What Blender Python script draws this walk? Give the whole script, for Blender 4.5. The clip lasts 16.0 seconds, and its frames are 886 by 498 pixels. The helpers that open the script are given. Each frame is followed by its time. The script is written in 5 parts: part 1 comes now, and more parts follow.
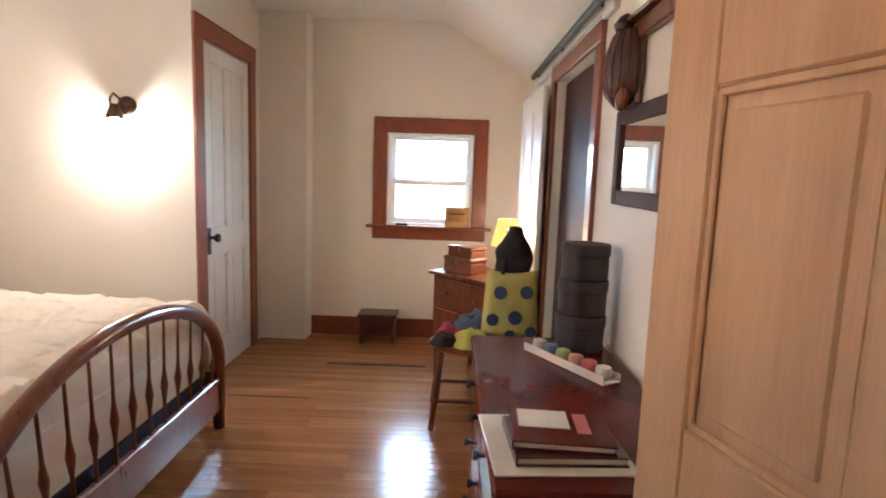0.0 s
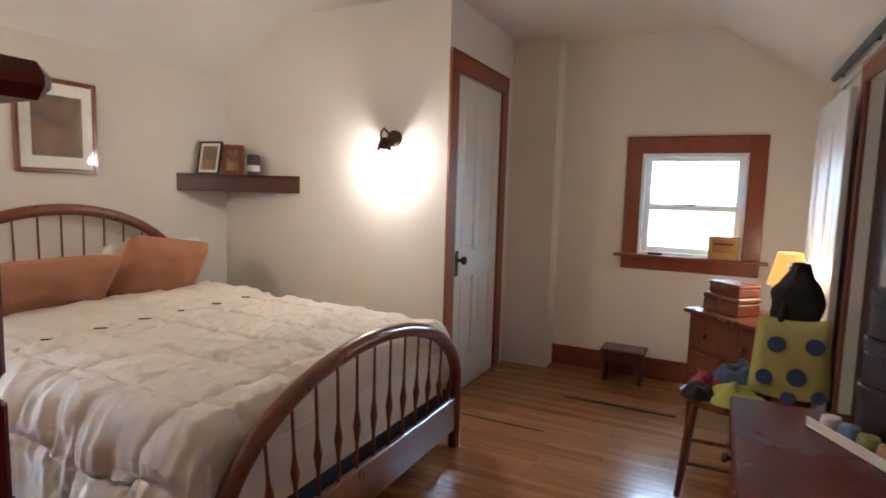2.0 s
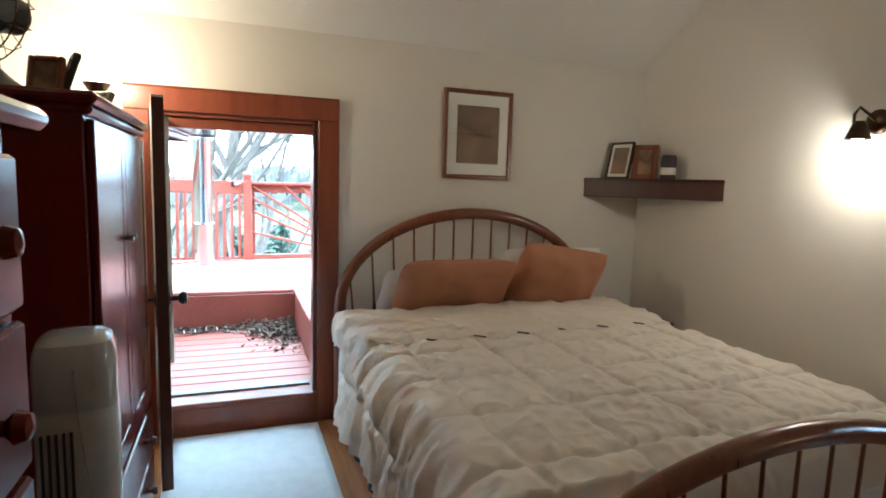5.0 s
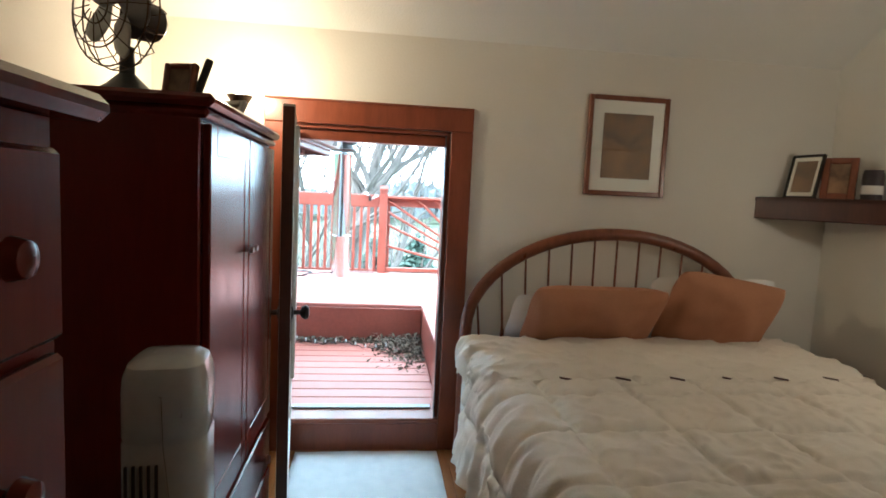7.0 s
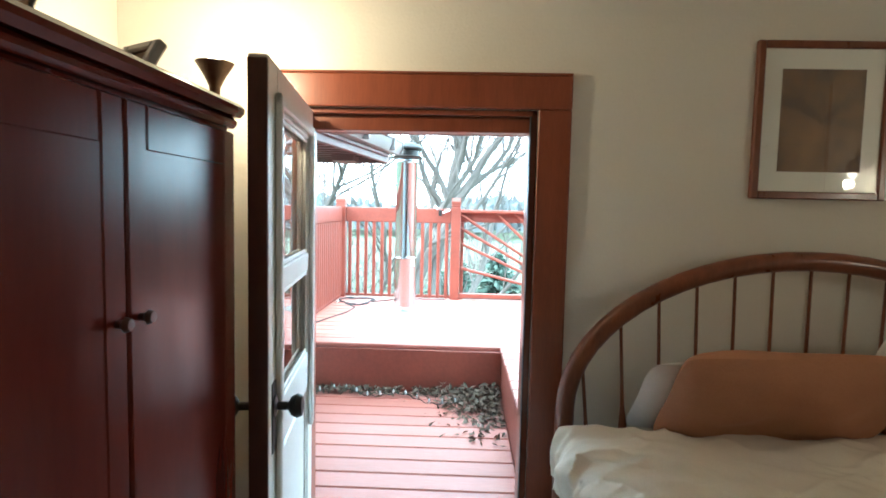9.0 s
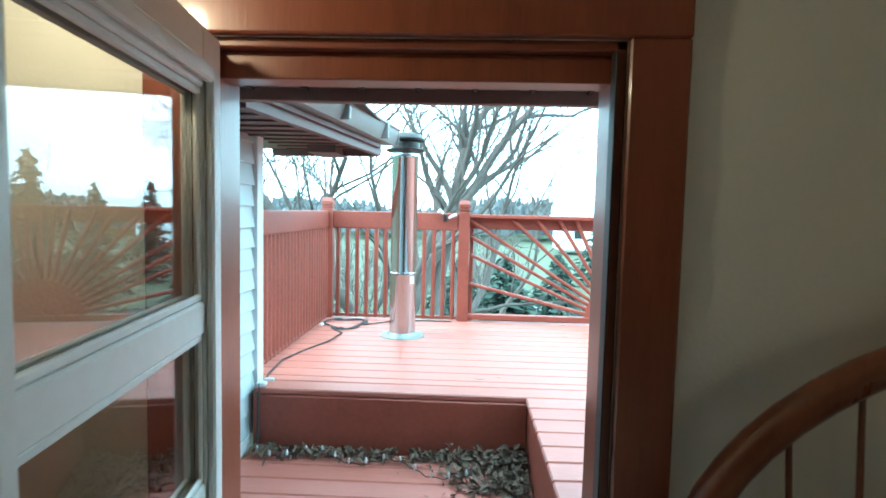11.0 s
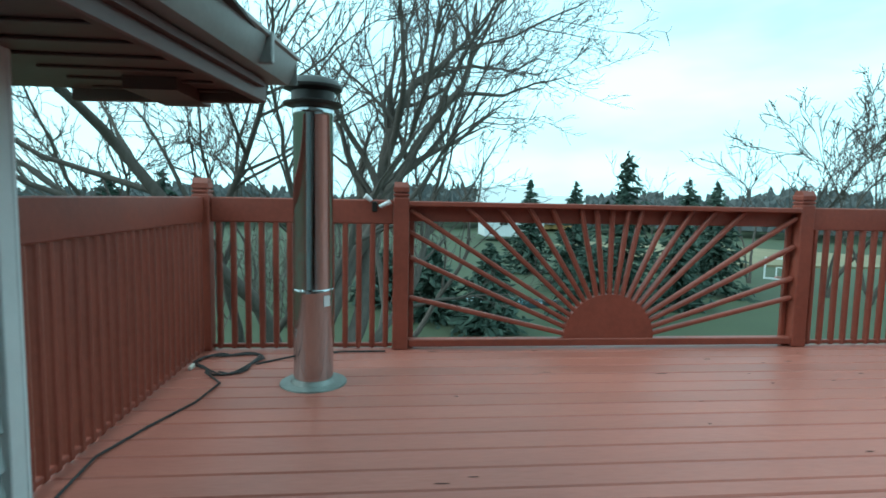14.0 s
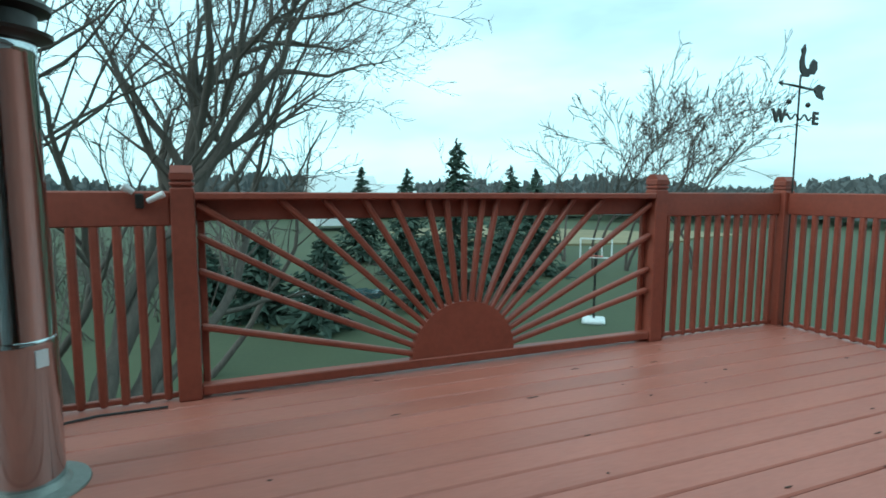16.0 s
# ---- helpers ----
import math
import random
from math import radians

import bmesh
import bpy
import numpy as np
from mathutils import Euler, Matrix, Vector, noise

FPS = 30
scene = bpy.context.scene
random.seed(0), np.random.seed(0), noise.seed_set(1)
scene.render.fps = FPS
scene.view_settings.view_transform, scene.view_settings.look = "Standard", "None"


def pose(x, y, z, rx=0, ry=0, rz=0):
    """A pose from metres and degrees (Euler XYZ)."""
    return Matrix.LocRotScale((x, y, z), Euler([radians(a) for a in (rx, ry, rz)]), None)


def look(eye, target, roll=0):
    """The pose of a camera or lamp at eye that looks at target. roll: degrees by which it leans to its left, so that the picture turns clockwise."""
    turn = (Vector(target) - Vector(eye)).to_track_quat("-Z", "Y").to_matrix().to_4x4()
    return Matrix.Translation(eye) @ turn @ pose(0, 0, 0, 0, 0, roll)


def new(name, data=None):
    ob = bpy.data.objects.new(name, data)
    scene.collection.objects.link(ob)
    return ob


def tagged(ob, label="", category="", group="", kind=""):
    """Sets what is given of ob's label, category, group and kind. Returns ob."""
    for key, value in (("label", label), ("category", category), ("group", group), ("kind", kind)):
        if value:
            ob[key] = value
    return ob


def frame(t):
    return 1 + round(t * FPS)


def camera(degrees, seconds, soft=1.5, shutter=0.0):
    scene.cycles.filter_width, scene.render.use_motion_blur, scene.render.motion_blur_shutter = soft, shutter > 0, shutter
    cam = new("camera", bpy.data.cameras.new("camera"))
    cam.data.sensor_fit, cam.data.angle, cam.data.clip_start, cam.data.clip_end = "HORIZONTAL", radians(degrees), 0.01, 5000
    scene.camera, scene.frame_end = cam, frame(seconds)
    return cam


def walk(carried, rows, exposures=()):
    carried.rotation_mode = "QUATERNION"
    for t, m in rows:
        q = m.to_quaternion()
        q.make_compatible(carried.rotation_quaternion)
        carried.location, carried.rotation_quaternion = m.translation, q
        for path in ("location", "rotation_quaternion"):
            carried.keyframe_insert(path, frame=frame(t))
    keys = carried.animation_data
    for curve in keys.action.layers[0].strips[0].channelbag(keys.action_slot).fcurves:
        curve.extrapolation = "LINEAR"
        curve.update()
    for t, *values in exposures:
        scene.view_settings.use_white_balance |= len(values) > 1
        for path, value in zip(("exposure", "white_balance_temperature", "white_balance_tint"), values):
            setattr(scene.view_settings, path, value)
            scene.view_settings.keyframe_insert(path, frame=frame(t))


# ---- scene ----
cam = camera(77.0, 16.0, soft=1.7, shutter=0.3)
# seconds, eye x, y, z, yaw, pitch, roll
ROWS = [
    (0.0, -0.173, -0.036, 1.390, 0.69, -7.59, -2.02),
    (0.5, -0.095, 0.058, 1.395, 9.12, -7.07, -1.54),
    (1.0, -0.094, 0.103, 1.394, 15.98, -6.63, -1.66),
    (1.5, -0.098, 0.096, 1.391, 21.67, -6.14, -1.65),
    (2.0, -0.136, 0.126, 1.392, 26.50, -5.89, -1.59),
    (2.5, -0.270, 0.240, 1.388, 31.05, -5.93, -1.74),
    (3.0, -0.399, 0.393, 1.383, 36.84, -6.20, -1.93),
    (3.5, -0.363, 0.517, 1.387, 45.91, -6.38, -1.61),
    (4.0, -0.381, 0.639, 1.393, 55.74, -6.91, -0.60),
    (4.5, -0.395, 0.667, 1.390, 63.59, -6.83, -0.80),
    (5.0, -0.416, 0.658, 1.400, 69.68, -6.63, -1.71),
    (7.5, -0.847, 0.755, 1.382, 85.84, -4.97, -2.25),
    (8.0, -1.095, 0.791, 1.371, 88.34, -4.59, -1.78),
    (8.5, -1.355, 0.831, 1.387, 90.59, -4.53, -1.70),
    (9.0, -1.624, 0.832, 1.382, 91.86, -4.26, -1.27),
    (11.5, -2.727, 0.772, 1.396, 92.26, -4.02, -1.32),
    (12.0, -2.966, 0.761, 1.394, 92.16, -4.18, -1.23),
    (12.5, -3.188, 0.748, 1.399, 91.61, -4.34, -1.63),
    (13.0, -3.409, 0.713, 1.388, 90.00, -4.51, -1.52),
    (13.5, -3.567, 0.687, 1.399, 87.46, -4.94, -1.32),
    (14.0, -3.781, 0.710, 1.386, 84.45, -5.22, -1.09),
    (14.5, -4.027, 0.802, 1.371, 81.07, -5.50, -0.89),
    (15.0, -4.149, 0.863, 1.380, 76.74, -5.91, -0.70),
    (15.5, -4.321, 0.876, 1.387, 71.59, -6.51, -0.78),
    (16.0, -4.517, 0.886, 1.388, 67.29, -6.23, -0.31),
]
walk(cam, [(t, pose(x, y, z, 90 + pitch, roll, yaw)) for t, x, y, z, yaw, pitch, roll in ROWS],
     [(0.0, 4.85, 5350, 22), (1.5, 4.3, 5200, 20), (3.5, 4.05, 5100, 15), (5.0, 3.4, 5200, 10), (7.5, 3.2, 5350, 9), (9.0, 3.1, 5350, 4),
      (11.5, 1.8, 5000, -9), (12.5, 0.88, 5050, -12), (13.5, 0.12, 5250, -12), (14.5, -0.28, 5500, -9), (16.0, -0.35, 5550, -9)])

# ---- light ----
world = bpy.data.worlds.new("sky")
scene.world = world
world.use_nodes = True
wn, wl = world.node_tree.nodes, world.node_tree.links
wn.clear()
sky = wn.new("ShaderNodeTexSky")
sky.sky_type, sky.sun_disc, sky.sun_elevation, sky.sun_rotation = "NISHITA", False, radians(38), radians(200)
sky.dust_density = 3.0
wtc = wn.new("ShaderNodeTexCoord")
wmap = wn.new("ShaderNodeMapping")
wmap.inputs["Scale"].default_value = (1.2, 1.2, 4.0)
wnoise = wn.new("ShaderNodeTexNoise")
wnoise.inputs["Scale"].default_value, wnoise.inputs["Detail"].default_value = 1.7, 5.0
wramp = wn.new("ShaderNodeValToRGB")
wramp.color_ramp.elements[0].position, wramp.color_ramp.elements[1].position = 0.36, 0.62
wramp.color_ramp.elements[0].color, wramp.color_ramp.elements[1].color = (0.55, 0.55, 0.55, 1), (1, 1, 1, 1)
wmix = wn.new("ShaderNodeMixRGB")
wmix.inputs[2].default_value = (9.3, 12.1, 12.4, 1)
wbg = wn.new("ShaderNodeBackground")
wbg.inputs["Strength"].default_value = 0.15
wout = wn.new("ShaderNodeOutputWorld")
wl.new(wtc.outputs["Generated"], wmap.inputs["Vector"])
wl.new(wmap.outputs["Vector"], wnoise.inputs["Vector"])
wl.new(wnoise.outputs["Fac"], wramp.inputs["Fac"])
wl.new(wramp.outputs["Color"], wmix.inputs["Fac"])
wl.new(sky.outputs["Color"], wmix.inputs[1])
wl.new(wmix.outputs["Color"], wbg.inputs["Color"])
wl.new(wbg.outputs["Background"], wout.inputs["Surface"])
sun = new("sun", bpy.data.lights.new("sun", "SUN"))
sun.data.energy, sun.data.angle, sun.data.color = 1.25, radians(25), (1.0, 0.97, 0.93)
sun.matrix_world = look((3, -8, 8), (0, 0, 0))


def lamp(name, place, watts, color, size):
    ob = new(name, bpy.data.lights.new(name, "POINT"))
    ob.data.energy, ob.data.color, ob.data.shadow_soft_size = watts, color, size
    ob.location = place
    return ob


WARM = (1.0, 0.81, 0.56)
lamp("sconce_light", (-2.095, 3.165, 1.575), 0.85, WARM, 0.03)
lamp("desk_lamp_light", (0.225, 3.70, 1.01), 0.34, (1.0, 0.68, 0.33), 0.04)
lamp("uplight_bulb", (-3.27, 0.10, 1.85), 2.0, (1.0, 0.74, 0.42), 0.03)


# ---- materials ----
def mat(name, c1, c2=None, rough=0.6, metal=0.0, scale=8.0, stretch=(1, 1, 1), bump=0.1, fine=60.0, vary=0.0, coat=0.0, spec=0.5, detail=6.0, emit=0.0):
    """Two-scale noise between two colours, fine relief, optional difference from piece to piece."""
    m = bpy.data.materials.new(name)
    m.use_nodes = True
    n, l = m.node_tree.nodes, m.node_tree.links
    b = n["Principled BSDF"]
    c2 = c2 or tuple(v * 0.8 for v in c1)
    tc = n.new("ShaderNodeTexCoord")
    mp = n.new("ShaderNodeMapping")
    mp.inputs["Scale"].default_value = stretch
    l.new(tc.outputs["Object"], mp.inputs["Vector"])
    vec = mp.outputs["Vector"]
    info = n.new("ShaderNodeObjectInfo")
    if vary:
        add = n.new("ShaderNodeVectorMath")
        add.operation = "MULTIPLY_ADD"
        add.inputs[1].default_value = (37, 23, 11)
        l.new(info.outputs["Random"], add.inputs[0])
        l.new(vec, add.inputs[2])
        vec = add.outputs["Vector"]
    big = n.new("ShaderNodeTexNoise")
    big.inputs["Scale"].default_value, big.inputs["Detail"].default_value = scale, detail
    small = n.new("ShaderNodeTexNoise")
    small.inputs["Scale"].default_value, small.inputs["Detail"].default_value = fine, 4
    l.new(vec, big.inputs["Vector"])
    l.new(vec, small.inputs["Vector"])
    ramp = n.new("ShaderNodeValToRGB")
    ramp.color_ramp.elements[0].position, ramp.color_ramp.elements[1].position = 0.32, 0.68
    ramp.color_ramp.elements[0].color, ramp.color_ramp.elements[1].color = (*c2, 1), (*c1, 1)
    mixf = n.new("ShaderNodeMath")
    mixf.operation = "MULTIPLY_ADD"
    mixf.inputs[1].default_value = 0.35
    l.new(small.outputs["Fac"], mixf.inputs[0])
    sc = n.new("ShaderNodeMath")
    sc.operation = "MULTIPLY"
    sc.inputs[1].default_value = 0.65
    l.new(big.outputs["Fac"], sc.inputs[0])
    l.new(sc.outputs[0], mixf.inputs[2])
    l.new(mixf.outputs[0], ramp.inputs["Fac"])
    col = ramp.outputs["Color"]
    if vary:
        hsv = n.new("ShaderNodeHueSaturation")
        mr = n.new("ShaderNodeMapRange")
        mr.inputs["To Min"].default_value, mr.inputs["To Max"].default_value = 1 - vary, 1 + vary
        l.new(info.outputs["Random"], mr.inputs["Value"])
        l.new(mr.outputs["Result"], hsv.inputs["Value"])
        l.new(col, hsv.inputs["Color"])
        col = hsv.outputs["Color"]
    l.new(col, b.inputs["Base Color"])
    rr = n.new("ShaderNodeMapRange")
    rr.inputs["To Min"].default_value, rr.inputs["To Max"].default_value = max(rough - 0.08, 0.02), min(rough + 0.08, 1)
    l.new(big.outputs["Fac"], rr.inputs["Value"])
    l.new(rr.outputs["Result"], b.inputs["Roughness"])
    b.inputs["Metallic"].default_value = metal
    b.inputs["Coat Weight"].default_value = coat
    b.inputs["Coat Roughness"].default_value = 0.12
    b.inputs["Specular IOR Level"].default_value = spec
    if bump:
        bp = n.new("ShaderNodeBump")
        bp.inputs["Strength"].default_value, bp.inputs["Distance"].default_value = bump, 0.004
        l.new(small.outputs["Fac"], bp.inputs["Height"])
        l.new(bp.outputs["Normal"], b.inputs["Normal"])
    if emit:
        b.inputs["Emission Color"].default_value, b.inputs["Emission Strength"].default_value = (*c1, 1), emit
    return m


def glass(name, color=(1, 1, 1), rough=0.0):
    m = bpy.data.materials.new(name)
    m.use_nodes = True
    b = m.node_tree.nodes["Principled BSDF"]
    b.inputs["Base Color"].default_value = (*color, 1)
    b.inputs["Transmission Weight"].default_value, b.inputs["Roughness"].default_value, b.inputs["IOR"].default_value = 1.0, rough, 1.45
    return m


PLASTER = mat("cream_plaster", (0.79, 0.755, 0.68), (0.75, 0.715, 0.64), 0.85, scale=1.2, fine=90, bump=0.25)
CEIL = mat("ceiling_plaster", (0.82, 0.80, 0.74), (0.78, 0.76, 0.70), 0.9, scale=1.5, fine=110, bump=0.45)
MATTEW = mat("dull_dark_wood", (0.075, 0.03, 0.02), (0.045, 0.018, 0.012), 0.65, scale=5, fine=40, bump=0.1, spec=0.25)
FIR = mat("stained_fir_trim", (0.275, 0.072, 0.03), (0.185, 0.044, 0.019), 0.38, scale=3, stretch=(6, 6, 0.7), fine=30, bump=0.08, coat=0.25)
OAK = mat("oak_floor", (0.43, 0.19, 0.065), (0.30, 0.12, 0.038), 0.24, scale=2.5, stretch=(0.8, 14, 14), fine=14, bump=0.05, vary=0.16, coat=0.35)
SEAM = mat("floor_gap", (0.15, 0.065, 0.025), rough=0.6)
BED = mat("bed_wood", (0.22, 0.066, 0.026), (0.13, 0.035, 0.014), 0.3, scale=6, stretch=(4, 4, 1), fine=40, bump=0.05, coat=0.4)
MAHOG = mat("mahogany", (0.115, 0.014, 0.008), (0.09, 0.010, 0.006), 0.24, scale=2.5, stretch=(5, 5, 0.6), fine=24, bump=0.006, coat=0.03, spec=0.19)
DARKW = mat("dark_walnut", (0.085, 0.026, 0.015), (0.05, 0.016, 0.010), 0.4, scale=4, stretch=(3, 3, 0.8), fine=30, bump=0.06, coat=0.3)
PINE = mat("bare_pine", (0.66, 0.42, 0.23), (0.53, 0.31, 0.15), 0.5, scale=2.0, stretch=(9, 9, 0.6), fine=18, bump=0.06)
WHITEP = mat("white_paint", (0.78, 0.77, 0.73), (0.70, 0.69, 0.65), 0.45, scale=3, fine=40, bump=0.12)
VINYLW = mat("window_vinyl", (0.85, 0.85, 0.84), (0.8, 0.8, 0.8), 0.35, bump=0.02)
DUVET = mat("cream_duvet", (0.80, 0.745, 0.66), (0.74, 0.68, 0.59), 0.9, scale=5, fine=160, bump=0.25)
SHEET = mat("white_sheet", (0.82, 0.80, 0.77), (0.76, 0.74, 0.71), 0.9, fine=120, bump=0.2)
TERRA = mat("terracotta_cotton", (0.47, 0.225, 0.12), (0.41, 0.185, 0.095), 0.9, scale=9, fine=150, bump=0.25)
NAVY = mat("navy_skirt", (0.03, 0.035, 0.07), (0.02, 0.022, 0.045), 0.9, fine=90, bump=0.2)
RUG = mat("pale_rug", (0.72, 0.73, 0.72), (0.60, 0.62, 0.62), 0.97, scale=14, fine=220, bump=0.9)
BLACK = mat("black_iron", (0.02, 0.018, 0.017), (0.04, 0.035, 0.03), 0.4, metal=0.4, fine=50)
BRONZE = mat("dark_bronze", (0.10, 0.065, 0.04), (0.05, 0.03, 0.02), 0.35, metal=0.9, fine=50)
BRASSK = mat("dull_brass", (0.42, 0.25, 0.10), (0.3, 0.17, 0.07), 0.35, metal=0.9)
GLASS = glass("clear_glass")
MATBOARD = mat("mat_board", (0.80, 0.78, 0.70), (0.77, 0.75, 0.67), 0.9, bump=0.05)
SEPIA = mat("sepia_print", (0.30, 0.18, 0.085), (0.075, 0.042, 0.024), 0.6, scale=9, fine=30, bump=0.0)
MIRROR = mat("silvered_mirror", (0.93, 0.93, 0.93), (0.92, 0.92, 0.92), 0.08, metal=1.0, bump=0.0)
MIRROR.node_tree.nodes["Principled BSDF"].inputs["Roughness"].default_value = 0.02
for lk in list(MIRROR.node_tree.links):
    if lk.to_socket.name == "Roughness":
        MIRROR.node_tree.links.remove(lk)
LEATHER = mat("dark_leather_box", (0.045, 0.028, 0.03), (0.025, 0.016, 0.018), 0.5, scale=12, fine=80, bump=0.3)
SHADE = mat("lamp_shade", (0.62, 0.27, 0.045), (0.55, 0.23, 0.04), 0.8, emit=0.10, bump=0.0)
BULB = mat("lit_bulb", (1.0, 0.85, 0.6), (1.0, 0.85, 0.6), 0.4, emit=3.0, bump=0.0)
TOTE = mat("yellow_green_tote", (0.55, 0.52, 0.16), (0.47, 0.44, 0.13), 0.9, scale=10, fine=140, bump=0.25)
BLUE = mat("blue_print", (0.06, 0.10, 0.22), (0.05, 0.08, 0.18), 0.9, bump=0.1)
DENIM = mat("denim", (0.10, 0.15, 0.26), (0.06, 0.09, 0.17), 0.95, scale=20, fine=180, bump=0.3)
BLACKC = mat("black_cloth", (0.018, 0.017, 0.02), (0.03, 0.028, 0.032), 0.95, scale=15, fine=120, bump=0.4)
REDC = mat("red_cloth", (0.35, 0.05, 0.08), (0.25, 0.03, 0.05), 0.95, fine=120, bump=0.3)
LIMEC = mat("lime_cloth", (0.55, 0.58, 0.12), (0.45, 0.48, 0.10), 0.95, fine=120, bump=0.3)
PLASTIC = mat("ivory_plastic", (0.42, 0.41, 0.38), (0.37, 0.36, 0.33), 0.16, fine=50, bump=0.04)
PAPER = mat("paper", (0.72, 0.69, 0.62), (0.62, 0.58, 0.50), 0.85, scale=12, bump=0.05)
KRAFT = mat("kraft_box", (0.52, 0.34, 0.13), (0.45, 0.28, 0.10), 0.8, bump=0.06)
COLORS = [mat("candle_" + str(i), c, rough=0.5, bump=0.03) for i, c in enumerate(((0.75, 0.72, 0.66), (0.6, 0.16, 0.13), (0.62, 0.34, 0.22), (0.35, 0.42, 0.16), (0.16, 0.26, 0.42)))]
# outside
DECK = mat("red_deck_paint", (0.42, 0.145, 0.105), (0.33, 0.105, 0.075), 0.44, scale=2.2, stretch=(3, 0.6, 3), fine=26, bump=0.2, vary=0.08)
RAIL = mat("red_rail_paint", (0.26, 0.06, 0.035), (0.19, 0.042, 0.025), 0.5, scale=5, fine=40, bump=0.2, vary=0.05)
# Near-black: painted shade of deck gaps; also soffit joints and knots.
DARKGAP = mat("gap_shade_and_knot", (0.05, 0.025, 0.02), rough=0.9)
SIDING = mat("grey_vinyl_siding", (0.46, 0.50, 0.50), (0.42, 0.46, 0.46), 0.5, scale=2, stretch=(0.5, 1, 6), fine=30, bump=0.1)
CORNER = mat("white_corner_trim", (0.66, 0.68, 0.68), (0.6, 0.62, 0.62), 0.5, bump=0.05)
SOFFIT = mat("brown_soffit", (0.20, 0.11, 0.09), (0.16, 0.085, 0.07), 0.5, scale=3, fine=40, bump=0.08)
# SOFFIT's brown darkened: the side eave's shade is put into this colour.
SHADEDSOFFIT = mat("shaded_brown_soffit", (0.115, 0.056, 0.046), (0.09, 0.042, 0.035), 0.5, scale=3, fine=40, bump=0.08)
GUTTER = mat("grey_gutter", (0.30, 0.30, 0.29), (0.24, 0.24, 0.23), 0.4, metal=0.3, bump=0.05)
SHINGLE = mat("roof_shingle", (0.08, 0.07, 0.065), (0.05, 0.045, 0.04), 0.9, bump=0.6)
STEEL = mat("stainless_pipe", (0.56, 0.59, 0.60), (0.43, 0.46, 0.47), 0.10, metal=1.0, scale=2, stretch=(8, 8, 0.8), fine=20, bump=0.03)
GALV = mat("galvanised_flashing", (0.32, 0.34, 0.32), (0.22, 0.24, 0.22), 0.45, metal=0.7, scale=12, bump=0.1)
RUBBER = mat("black_cord", (0.03, 0.028, 0.028), (0.02, 0.02, 0.02), 0.55)
LEAF = mat("dry_leaves", (0.17, 0.115, 0.075), (0.075, 0.052, 0.035), 0.85, scale=30, vary=0.0, bump=0.1)
GRASS = mat("winter_lawn", (0.068, 0.082, 0.04), (0.048, 0.06, 0.03), 0.95, scale=0.22, fine=9, bump=0.4)
MEADOW = mat("tan_meadow", (0.26, 0.21, 0.12), (0.17, 0.15, 0.085), 0.95, scale=0.4, fine=8, bump=0.3)
BARK = mat("grey_bark", (0.115, 0.095, 0.08), (0.065, 0.052, 0.044), 0.9, scale=5, stretch=(3, 3, 0.6), fine=30, bump=0.7)
TWIG = mat("grey_brown_twig", (0.13, 0.105, 0.09), (0.085, 0.07, 0.06), 0.9)
SPRUCE = mat("blue_spruce", (0.055, 0.085, 0.06), (0.03, 0.05, 0.038), 0.9, scale=3, fine=14)
WOODS = mat("far_woods", (0.10, 0.105, 0.10), (0.065, 0.072, 0.075), 0.95, scale=0.5, fine=5)
POND = mat("pond_water", (0.06, 0.10, 0.11), (0.05, 0.08, 0.09), 0.06, bump=0.05)
WHITEB = mat("white_backboard", (0.75, 0.76, 0.76), rough=0.5)


